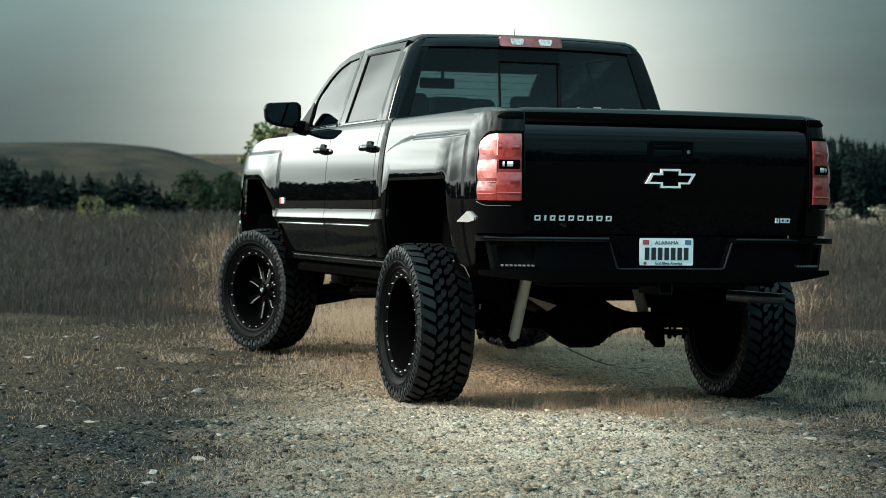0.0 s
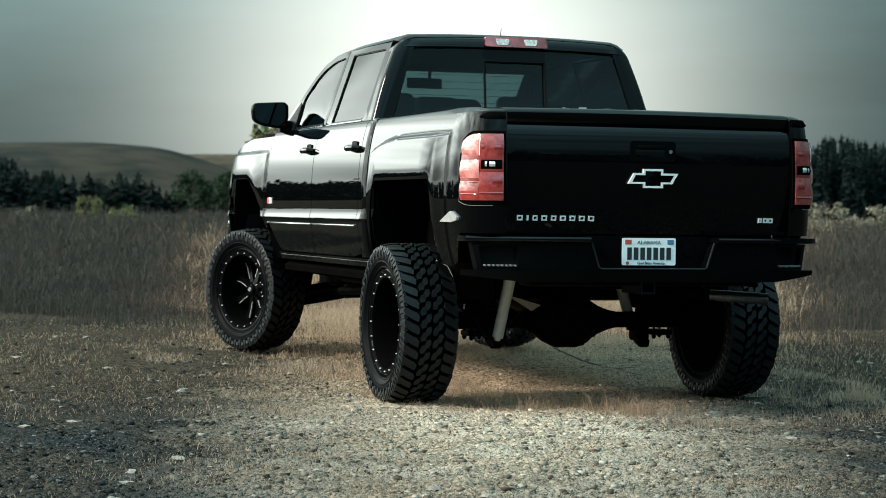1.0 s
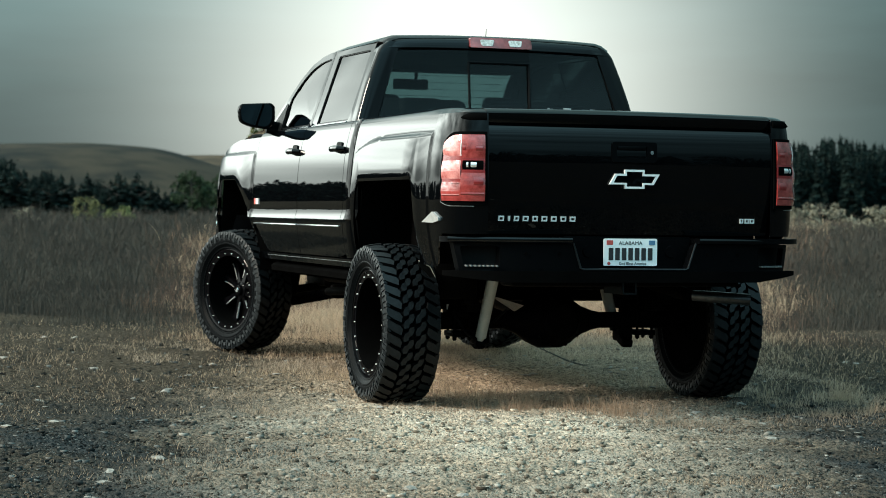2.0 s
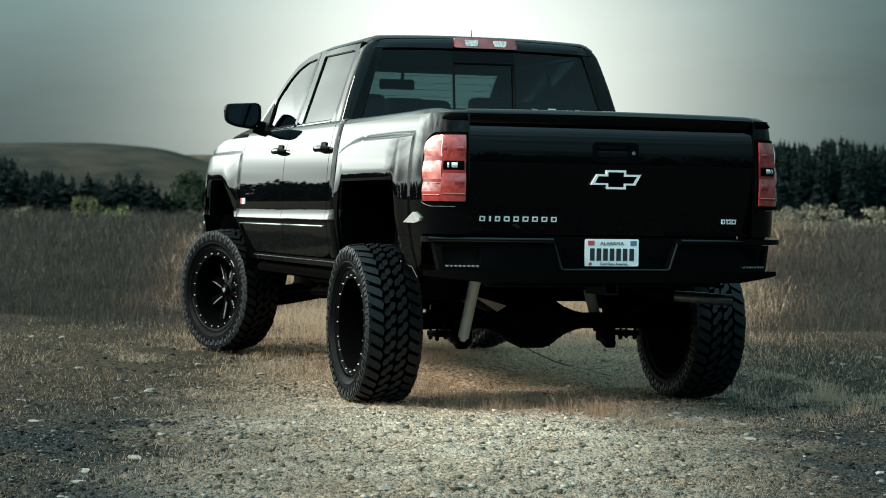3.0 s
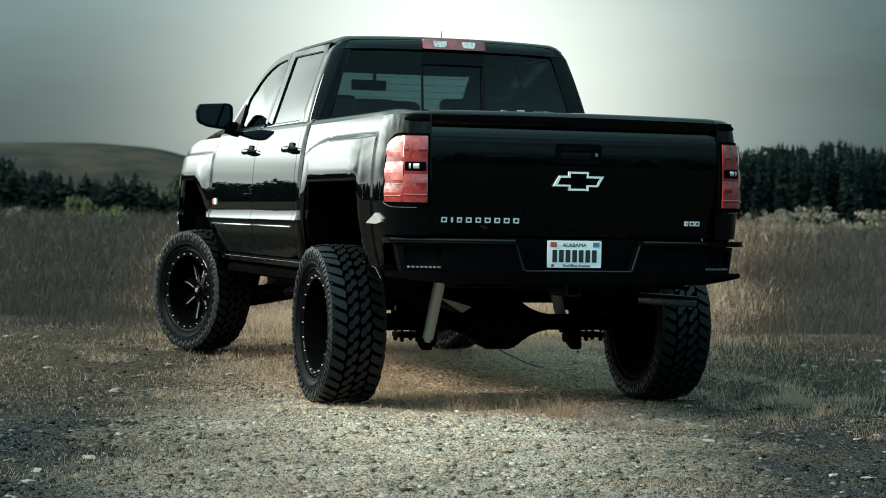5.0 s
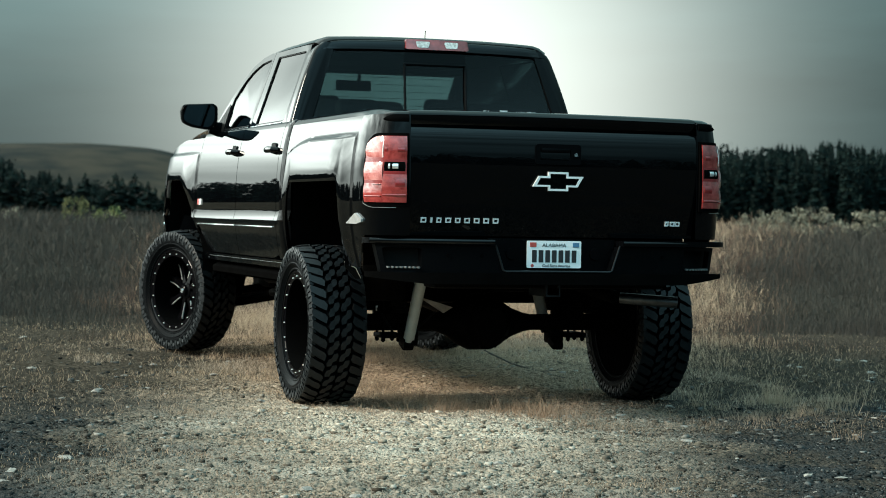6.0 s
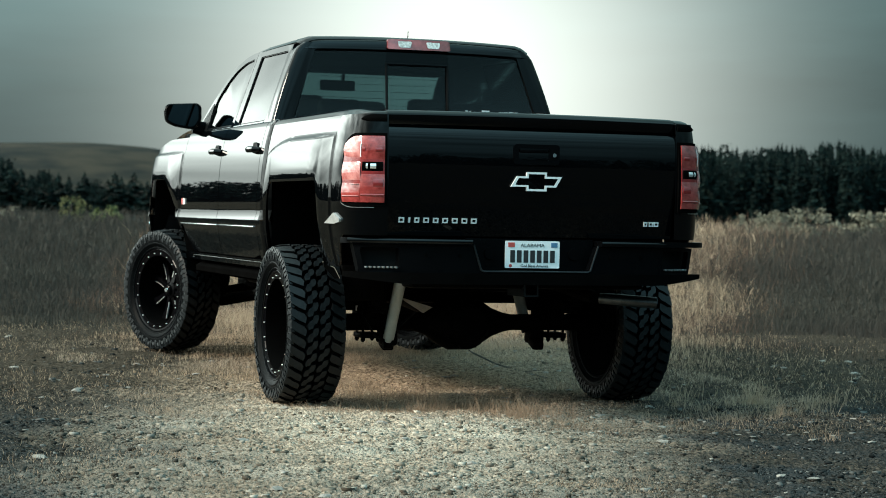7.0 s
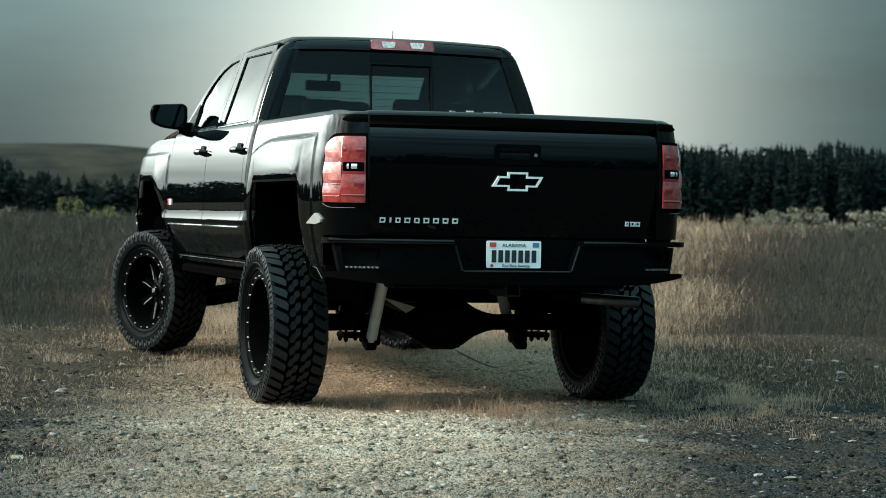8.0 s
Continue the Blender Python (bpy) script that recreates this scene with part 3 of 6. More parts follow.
        part("plate_lamp_cover", bm, SATIN, bumper)
    # number plate with unreadable bars for its number
    bm = bmesh.new()
    add_slab(bm, rounded([(-0.1525, 0.811), (0.1525, 0.811), (0.1525, 0.953), (-0.1525, 0.953)], 0.008), lambda u, v, d: (u, -1.103 + d, v), 0.004)
    plate = part("number_plate", bm, PLATE, bumper, "white number plate with dark characters")
    for k in range(7):
        bm = bmesh.new()
        add_box(bm, (-0.111 + k * 0.0372, -1.1045, 0.872), (0.026, 0.003, 0.064), 0.001, seg=1)
        part("number_bar", bm, INK, plate, smooth=False)
    for x, mat in ((-0.118, RED_INK), (0.122, BLUE_INK)):
        bm = bmesh.new()
        add_box(bm, (x, -1.1045, 0.932), (0.036, 0.003, 0.024), 0.001, seg=1)
        part("plate_sticker", bm, mat, plate, smooth=False)
    bm = bmesh.new()
    add_cyl(bm, (-0.122, -1.1, 0.823), (-0.122, -1.1055, 0.823), 0.0085, seg=16)
    part("plate_sticker", bm, RED_INK, plate, smooth=False)
    for words, x, z, size, wide in (("ALABAMA", 0.0, 0.921, 0.026, 1.15), ("God Bless America", 0.012, 0.816, 0.021, 0.95)):
        cu = bpy.data.curves.new("lettering", "FONT")
        cu.body, cu.size, cu.align_x, cu.extrude = words, size, "CENTER", 0.0008
        tmp = new("lettering", cu)
        me = bpy.data.meshes.new_from_object(tmp.evaluated_get(bpy.context.evaluated_depsgraph_get()))
        bpy.data.objects.remove(tmp)
        me.materials.clear()
        me.materials.append(INK)
        ob = shared("lettering", me, pose(x, -1.1042, z, 90) @ Matrix.Diagonal((wide, 1, 1, 1)), plate)
    # towing socket
    bm = bmesh.new()
    ring = [(0.032, 0.032), (-0.032, 0.032), (-0.032, -0.032), (0.032, -0.032)]
    add_slab(bm, [(a * 1.25, b * 1.25) for a, b in ring], lambda u, v, d: (u + 0.0, -1.10 + d, 0.700 + v), 0.25, [ring])
    part("towing_socket", bm, EDGE, truck)
    bm = bmesh.new()
    add_tube(bm, [(-0.52, -0.98, 0.765), (0.52, -0.98, 0.765)], 0.03, 12)
    part("towing_beam", bm, STEEL, truck)


# cab
GLASS_SLOPE = 0.345


def glass_x(z):
    return 0.907 - GLASS_SLOPE * (z - 1.62) + 0.010 * math.sin(math.pi * min(1, max(0, (z - 1.62) / 0.48)))


def build_side(side):
    def skin(y, z):
        yc = flare(y, z, 3.17, 4.52, 1.50) + tuck(front_arch, y, z) if y > 3.15 else 0.0
        x = body_x(z) + yc - 0.10 * ease((y - 3.9) / 0.75) ** 2 * 1.0
        return (side * x, y, z)

    def low_fender(y):
        a = front_arch(y)
        return max(0.78, a) if a else 0.78
    # front wing
    ys = np.round(np.concatenate((np.linspace(3.145, 4.14, 46), np.linspace(4.15, 4.30, 16), np.linspace(4.32, 4.50, 8))), 4)
    top_rows = [z for z in ROWS_Z]
    bm = panel(ys, top_rows, lambda y, z: skin(y, z - 0.10 * ease((y - 3.7) / 0.8) * ease((z - 1.3) / 0.29)), low_fender, flip=side < 0)
    thicken(part("front_wing", bm, PAINT, truck), 0.010)
    bm = bmesh.new()
    ring = arch_line(front_arch, 2.8, 4.5)
    rings = [[(side * x, y, z) for y, z in ring] for x in (0.985, 0.50)]
    add_rings(bm, rings, closed=False, cap=False)
    bm.faces.new([bm.verts.new((side * 0.50, y, z)) for y, z in ring])
    part("wheel_arch_liner", bm, LINER, truck)
    # doors: lower skin, window frame, glass, handle
    doors = (("front_door", 1.935, 3.137), ("rear_door", 0.865, 1.925))
    belt = 1.606
    for name, y0, y1 in doors:
        ys = np.round(np.linspace(y0, y1, 30), 4)
        rows = [z for z in ROWS_Z if z >= 0.80] + [1.60, 1.608, 1.615, 1.62]

        def low(y, name=name):
            if name == "front_door":
                return 0.80 + 0.20 * ease((y - 2.75) / 0.40)
            return 0.80 + 0.02 * ease((1.05 - y) / 0.2)
        bm = panel(ys, rows, skin, low, flip=side < 0)
        door = thicken(part(name, bm, PAINT, truck), 0.010)
        if name == "front_door":
            outer = [(1.935, 1.617), (1.935, 2.114), (2.05, 2.115), (2.24, 2.100), (2.44, 2.056), (2.60, 1.975), (2.86, 1.79), (3.05, 1.655), (3.06, 1.617)]
            hole = rounded([(1.985, 1.632), (1.975, 2.074), (2.22, 2.061), (2.42, 2.016), (2.57, 1.940), (2.70, 1.832), (2.72, 1.632)], (0.02, 0.02, 0.06, 0.08, 0.08, 0.03, 0.01), 4)
        else:
            outer = [(0.985, 1.617), (1.025, 2.102), (1.20, 2.107), (1.925, 2.114), (1.925, 1.617)]
            hole = rounded([(1.045, 1.632), (1.085, 2.068), (1.80, 2.076), (1.80, 1.632)], (0.07, 0.03, 0.02, 0.01), 5)
        # many points along the outline keep the frame on its curve
        place = lambda u, v, d: (side * (glass_x(v) + 0.012 - d), u, v)
        bm = bmesh.new()
        add_slab(bm, outer, place, 0.03, [hole])
        part("window_frame", bm, PAINT, door, angle=25)
        bm = bmesh.new()
        seal = [(a, b) for a, b in hole]
        cy, cz = sum(a for a, b in seal) / len(seal), sum(b for a, b in seal) / len(seal)
        inner = [(a + (cy - a) * 0.022, b + (cz - b) * 0.030) for a, b in seal]
        add_slab(bm, seal, lambda u, v, d: (side * (glass_x(v) + 0.008 - d), u, v), 0.012, [inner])
        part("window_seal", bm, TRIM, door)
        bm = bmesh.new()
        add_slab(bm, [(a + (cy - a) * 0.004, b + (cz - b) * 0.004) for a, b in seal], lambda u, v, d: (side * (glass_x(v) + 0.002 - d), u, v), 0.004)
        ob = part("window_glass", bm, SIDE_GLASS, door, "dark tinted window")
        ob.visible_shadow = False
        # belt trim
        bm = bmesh.new()
        add_tube(bm, [(side * (glass_x(1.622) + 0.012), y, 1.622) for y in np.linspace(hole[0][0] - 0.02, 3.02 if name == "front_door" else 1.90, 8)], 0.006, 6)
        part("belt_trim", bm, CHROME, door)
        # handle: cup, grip and end caps
        hy, hz = (2.07, 1.462) if name == "front_door" else (1.005, 1.452)
        x = body_x(hz)
        bm = bmesh.new()
        add_slab(bm, rounded([(hy - 0.055, hz - 0.045), (hy + 0.065, hz - 0.045), (hy + 0.065, hz + 0.045), (hy - 0.055, hz + 0.045)], 0.04), lambda u, v, d: (side * (x + 0.003 - d), u, v), 0.006)
        handle = part("door_handle", bm, TRIM, door)
        bm = bmesh.new()
        add_tube(bm, [(side * (x - 0.002), hy - 0.105, hz), (side * (x + 0.03), hy - 0.08, hz + 0.002), (side * (x + 0.036), hy, hz + 0.003), (side * (x + 0.03), hy + 0.07, hz + 0.002), (side * (x - 0.002), hy + 0.09, hz)], [0.014, 0.019, 0.020, 0.019, 0.014], 10)
        part("grip", bm, PAINT, handle)
        # bright moulding along the door foot
        bm = bmesh.new()
        add_box(bm, (side * 1.0065, (y0 + y1) / 2 - (0.03 if name == "rear_door" else 0.0) + (0.05 if name == "rear_door" else 0.0), 0.986), (0.012, y1 - y0 - (0.10 if name == "rear_door" else 0.03), 0.011), 0.003)
        part("side_moulding", bm, CHROME, door, "thin bright side moulding")
        if name == "front_door":
            for dy, w, mat in ((0.0, 0.035, RED_INK), (-0.045, 0.030, WHITE_INK), (-0.085, 0.026, WHITE_INK)):
                bm = bmesh.new()
                add_box(bm, (side * (body_x(1.135) + 0.003), 3.075 + dy, 1.140), (0.006, w, 0.042), 0.002, seg=1)
                part("badge_bar", bm, mat, door)
    # cab corner behind the rear door
    ys = np.round(np.linspace(0.70, 0.857, 6), 4)
    bm = panel(ys, [z for z in ROWS_Z if z >= 0.80] + [1.60, 1.608, 1.615, 1.62], lambda y, z: (side * (body_x(z) - 0.05 * ease((0.76 - y) / 0.06) ** 2), y, z), flip=side < 0)
    thicken(part("cab_corner", bm, PAINT, truck), 0.010)
    # rear roof pillar, rounded into the back of the cab
    bm = bmesh.new()
    rings = []
    for z in np.linspace(1.60, 2.112, 20):
        gx = glass_x(z) + 0.012 - 0.030 * max(0.0, (z - 2.04) / 0.072) ** 2.5
        yb = back_y(z)
        wx = 0.79 - (z - 1.65) * 0.33
        front_edge = 0.981 + (z - 1.617) * 0.0825
        deep = 0.050
        wide = 0.82 * (gx - wx)
        turn = [(side * (gx - wide * (1 - math.cos(a)) ** 1.25), yb + deep * (1 - math.sin(a)) ** 1.25, z) for a in np.linspace(0, math.pi / 2, 11)]
        rings.append([(side * (gx - 0.03), front_edge + 0.02, z), (side * (gx - 0.03), front_edge + 0.001, z), (side * gx, front_edge, z), (side * gx, yb + deep + 0.008, z), *turn, (side * wx, yb - 0.0015, z), (side * wx, yb + 0.05, z), (side * (gx - 0.05), front_edge + 0.05, z)])
    add_rings(bm, rings)
    bmesh.ops.recalc_face_normals(bm, faces=bm.faces[:])
    part("rear_pillar", bm, PAINT, truck, angle=60)
    # windscreen pillar
    bm = bmesh.new()
    rings = []
    for t in np.linspace(0, 1, 8):
        y, z = 3.07 - 0.83 * t - 0.10 * math.sin(math.pi * t) * -1, 1.62 + 0.48 * t
        x = glass_x(z) + 0.005
        rings.append([(side * x, y, z), (side * (x - 0.02), y + 0.07, z + 0.01), (side * (x - 0.10), y + 0.10, z + 0.01), (side * (x - 0.10), y + 0.04, z)])
    add_rings(bm, rings)
    bmesh.ops.recalc_face_normals(bm, faces=bm.faces[:])
    part("windscreen_pillar", bm, PAINT, truck)
    # sill with its running board
    bm = bmesh.new()
    add_rings(bm, [[(side * x, y, z) for x, z in ((0.955, 0.80), (0.972, 0.79), (0.965, 0.745), (0.90, 0.735), (0.88, 0.80))] for y in (0.68, 3.12)])
    bmesh.ops.recalc_face_normals(bm, faces=bm.faces[:])
    part("sill", bm, PAINT, truck)
    bm = bmesh.new()
    add_tube(bm, [(side * 0.966, y, 0.775) for y in np.linspace(0.70, 2.85, 6)], 0.0045, 6)
    part("sill_edge", bm, EXHAUST, truck)
    bm = bmesh.new()
    rings = [[(side * x, y, z) for x, z in ((0.86, 0.665), (0.87, 0.725), (0.985, 0.72), (1.0, 0.708), (0.998, 0.675), (0.97, 0.662))] for y in (0.62, 0.66, 2.62, 2.72)]
    rings[0] = [(x * 0.96, y, z) for x, y, z in rings[0]]
    rings[-1] = [(x * 0.93, y, z + 0.02) for x, y, z in rings[-1]]
    add_rings(bm, rings)
    bmesh.ops.recalc_face_normals(bm, faces=bm.faces[:])
    part("running_board", bm, LINER, truck)
    for y in (0.95, 2.3):
        bm = bmesh.new()
        add_box(bm, (side * 0.82, y, 0.69), (0.22, 0.06, 0.03), 0.005)
        part("board_bracket", bm, STEEL, truck)
    # wing mirror: shell, glass, arm
    bm = bmesh.new()
    shape = rounded([(1.190, 1.680), (1.200, 1.772), (1.178, 1.804), (0.975, 1.816), (0.945, 1.795), (0.943, 1.690), (0.985, 1.632), (1.12, 1.650)], (0.03, 0.03, 0.03, 0.03, 0.02, 0.03, 0.04, 0.03), 4)
    cx, cz = 1.075, 1.73
    rings = []
    for dy, k in ((0.0, 0.93), (0.008, 1.0), (0.05, 1.0), (0.09, 0.90), (0.115, 0.66), (0.122, 0.35)):
        rings.append([(side * (cx + (a - cx) * k), 2.78 + dy, cz + (b - cz) * k) for a, b in shape])
    add_rings(bm, rings)
    bmesh.ops.recalc_face_normals(bm, faces=bm.faces[:])
    mirror = part("wing_mirror", bm, SATIN, truck, "large black wing mirror", angle=40)
    bm = bmesh.new()
    add_slab(bm, [(cx + 0.005 + (a - cx) * 0.86, cz + 0.004 + (b - cz) * 0.86) for a, b in shape], lambda u, v, d: (side * u, 2.778 + d, v), 0.004)
    part("mirror_glass", bm, MIRROR, mirror)
    bm = bmesh.new()
    arm = [((1.0, 2.82), 1.66, 0.05), ((0.95, 2.83), 1.645, 0.05), ((0.90, 2.84), 1.635, 0.055), ((0.86, 2.84), 1.64, 0.05)]
    add_rings(bm, [[(side * x, y + 0.035 * math.cos(t), z + h * math.sin(t)) for t in np.linspace(0, 2 * math.pi, 10, endpoint=False)] for (x, y), z, h in arm])
    part("mirror_arm", bm, SATIN, mirror)
    bm = bmesh.new()
    add_slab(bm, [(2.715, 1.622), (2.715, 1.80), (2.745, 1.812), (3.03, 1.64), (3.03, 1.622)], lambda u, v, d: (side * (glass_x(v) + 0.016 - d), u, v), 0.02)
    part("mirror_base", bm, TRIM, mirror)


def back_y(z):
    return 0.862 + 0.11 * (z - 1.62)


def build_cab():
    # roof skin
    bm = bmesh.new()
    ys = [0.926, 0.938, 0.958, 0.99, 1.1, 1.4, 1.8, 2.1, 2.25, 2.34, 2.40]
    vv = []
    for y in ys:
        t = np.sign(np.linspace(-1, 1, 27)) * np.abs(np.linspace(-1, 1, 27)) ** 0.7
        row = []
        front = ease((y - 1.9) / 0.55)
        rear = max(0.0, (0.99 - y) / 0.064)
        for k in t:
            w = 0.752 - 0.02 * front - 0.028 * rear ** 1.5
            z = 2.168 - 0.022 * abs(k) ** 2.4 - 0.034 * max(0.0, (abs(k) - 0.88) / 0.12) ** 2 - 0.025 * front - 0.022 * rear ** 2
            row.append(bm.verts.new((k * w, y, z)))
        vv.append(row)
    for a, b in zip(vv, vv[1:]):
        for i in range(26):
            bm.faces.new((a[i], a[i + 1], b[i + 1], b[i]))
    thicken(part("roof", bm, PAINT, truck, angle=60), 0.03)
    # header over the rear window
    bm = bmesh.new()
    rings = []
    for k in np.linspace(-1, 1, 25):
        x = 0.722 * k
        zt = 2.146 - 0.022 * abs(k) ** 2.4 - 0.034 * max(0.0, (abs(k) - 0.88) / 0.12) ** 2
        low, out = 2.078 - 0.012 * abs(k) ** 3, 1 - abs(k) ** 5
        rings.append([(x, 0.936, zt - 0.002), (x, 0.926 - 0.010 * out, zt - 0.006), (x, 0.920 - 0.017 * out, zt - 0.016), (x, 0.917 - 0.021 * out, zt - 0.032), (x, 0.914 - 0.022 * out, low + 0.004), (x, 0.915 - 0.018 * out, low), (x, 0.97, low - 0.018), (x, 0.97, zt - 0.01)])
    add_rings(bm, rings)
    bmesh.ops.recalc_face_normals(bm, faces=bm.faces[:])
    part("rear_header", bm, PAINT, truck, angle=40)
    # back panel of the cab below the window
    bm = bmesh.new()
    add_box(bm, (0, 0.76, 1.22), (1.88, 0.09, 0.82), 0.02)
    part("cab_back_panel", bm, PAINT, truck)
    # rear window: side panes, sliding middle pane, upper strip
    place = lambda u, v, d: (u, back_y(v) + 0.012 + d, v)
    for s in (-1, 1):
        bm = bmesh.new()
        add_slab(bm, rounded([(s * 0.20, 1.60), (s * 0.80, 1.60), (s * 0.655, 2.066), (s * 0.20, 2.082)], (0.004, 0.03, 0.04, 0.004), 3), place, 0.005)
        ob = part("rear_window", bm, REAR_GLASS, truck, "dark tinted rear window")
        ob.visible_shadow = False
    bm = bmesh.new()
    add_slab(bm, [(-0.197, 1.60), (0.197, 1.60), (0.197, 1.998), (-0.197, 1.998)], lambda u, v, d: (u, back_y(v) + 0.022 + d, v), 0.005)
    ob = part("sliding_window", bm, REAR_GLASS, truck, "dark tinted sliding pane")
    ob.visible_shadow = False
    bm = bmesh.new()
    add_slab(bm, [(-0.20, 2.006), (0.20, 2.006), (0.20, 2.084), (-0.20, 2.084)], place, 0.02)
    part("upper_strip", bm, PAINT, truck)
    for a, b in (((-0.197, 1.60), (-0.197, 2.0)), ((0.197, 1.60), (0.197, 2.0)), ((-0.2, 2.0), (0.2, 2.0))):
        bm = bmesh.new()
        add_tube(bm, [(a[0], back_y(a[1]) + 0.012, a[1]), (b[0], back_y(b[1]) + 0.012, b[1])], 0.0085, 8)
        part("slider_frame", bm, TRIM, truck)
    for k in range(7):
        z = 1.70 + k * 0.042
        bm = bmesh.new()
        add_tube(bm, [(-0.70 + 0.33 * (z - 1.65), back_y(z) + 0.030, z), (0.70 - 0.33 * (z - 1.65), back_y(z) + 0.030, z)], 0.0011, 4)
        part("heating_wire", bm, TRIM, truck)
    # dark band round the glass
    for s in (-1, 1):
        bm = bmesh.new()
        add_tube(bm, [(s * 0.797, back_y(1.62) + 0.008, 1.62), (s * 0.665, back_y(2.05) + 0.008, 2.05), (s * 0.64, back_y(2.068) + 0.008, 2.068), (s * 0.2, back_y(2.083) + 0.008, 2.083)], 0.007, 8)
        part("window_seal", bm, TRIM, truck)
    # white decal at the foot of the right pane
    for k, w in enumerate((0.018, 0.012, 0.055, 0.05, 0.045, 0.06, 0.03, 0.02)):
        bm = bmesh.new()
        x = 0.31 + sum((0.018, 0.012, 0.055, 0.05, 0.045, 0.06, 0.03, 0.02)[:k]) + 0.008 * k
        add_box(bm, (x + w / 2, back_y(1.73) + 0.008, 1.716 + 0.006 * (k % 3 == 0)), (w, 0.002, 0.014 + 0.008 * (k % 2)), 0)
        part("decal_bar", bm, WHITE_INK, truck, smooth=False)
    # high brake lamp
    bm = bmesh.new()
    add_slab(bm, rounded([(-0.205, 2.088), (0.205, 2.088), (0.198, 2.150), (-0.198, 2.150)], 0.014), lambda u, v, d: (u, 0.856 + 0.22 * (v - 2.088) + 0.02 * (abs(u) / 0.2) ** 3 + d, v), 0.05)
    lamp = part("high_brake_lamp", bm, RED_LENS, truck, "red and clear high brake lamp", angle=50)
    for s in (-1, 1):
        bm = bmesh.new()
        add_slab(bm, rounded([(s * 0.056, 2.100), (s * 0.128, 2.100), (s * 0.138, 2.138), (s * 0.046, 2.138)], 0.010), lambda u, v, d: (u, 0.871 + 0.22 * (v - 2.088) + d, v), 0.02)
        part("cargo_lamp", bm, BULB_LENS, lamp, "clear cargo lamp")
    # short aerial on the roof
    bm = bmesh.new()
    add_tube(bm, [(0.12, 1.5, 2.16), (0.12, 1.48, 2.26)], [0.004, 0.002], 6)
    part("roof_aerial", bm, TRIM, truck)
    # windscreen
    bm = bmesh.new()
    rows = []
    for t in np.linspace(0, 1, 6):
        rows.append([(k * (0.83 - 0.16 * t), 3.22 - 0.80 * t - 0.14 * k * k * (1 - 0.4 * t), 1.60 + 0.50 * t) for k in np.linspace(-1, 1, 15)])
    add_rings(bm, rows, closed=False, cap=False)
    ob = part("windscreen", bm, FRONT_GLASS, truck)
    ob.visible_shadow = False
    bm = bmesh.new()
    add_box(bm, (0, 2.44, 2.075), (1.36, 0.22, 0.07), 0.02)
    part("windscreen_header", bm, INTERIOR, truck)
    # bonnet
    bm = bmesh.new()
    rows = []
    for y in np.linspace(3.14, 4.52, 14):
        t = (y - 3.14) / 1.38
        w = 0.925 - 0.05 * t
        rows.append([(k * w, y - 0.06 * k * k * t, 1.615 + 0.035 * (1 - t) - 0.10 * t ** 2.2 + 0.028 * (1 - abs(k) ** 3) + (0.018 if 0.42 < abs(k) < 0.62 else 0.0)) for k in np.linspace(-1, 1, 31)])
    add_rings(bm, rows, closed=False, cap=False)
    bmesh.ops.recalc_face_normals(bm, faces=bm.faces[:])
    part("bonnet", bm, PAINT, truck, angle=50)
    # nose: grille, lamps, bumper
    bm = bmesh.new()
    add_box(bm, (0, 4.50, 1.27), (1.36, 0.14, 0.44), 0.03)
    nose = part("grille", bm, TRIM, truck, "black front grille")
    for k in range(4):
        bm = bmesh.new()
        add_box(bm, (0, 4.585, 1.12 + k * 0.10), (1.28, 0.03, 0.025), 0.006)
        part("grille_bar", bm, CHROME, nose)
    for s in (-1, 1):
        bm = bmesh.new()
        add_box(bm, (s * 0.80, 4.40, 1.31), (0.26, 0.30, 0.30), 0.04, m=pose(0, 0, 0, 0, 0, s * 14))
        part("headlamp", bm, CLEAR_LENS, truck, "clear headlamp")
    bm = bmesh.new()
    out = [(x, 4.66 - 0.24 * abs(x) ** 3) for x in np.linspace(-0.99, 0.99, 25)] + [(0.985, 4.28), (0.80, 4.20), (-0.80, 4.20), (-0.985, 4.28)]
    add_slab(bm, out, lambda u, v, d: (u, v, 1.04 - d), 0.24)
    bump = part("front_bumper", bm, SATIN, truck, angle=50)
    for s in (-1, 1):
        bm = bmesh.new()
        add_cyl(bm, (s * 0.985, 4.36, 0.965), (s * 1.005, 4.36, 0.965), 0.03, 0.02, seg=16)
        part("fog_lamp", bm, CHROME, bump, "small bright fog lamp")


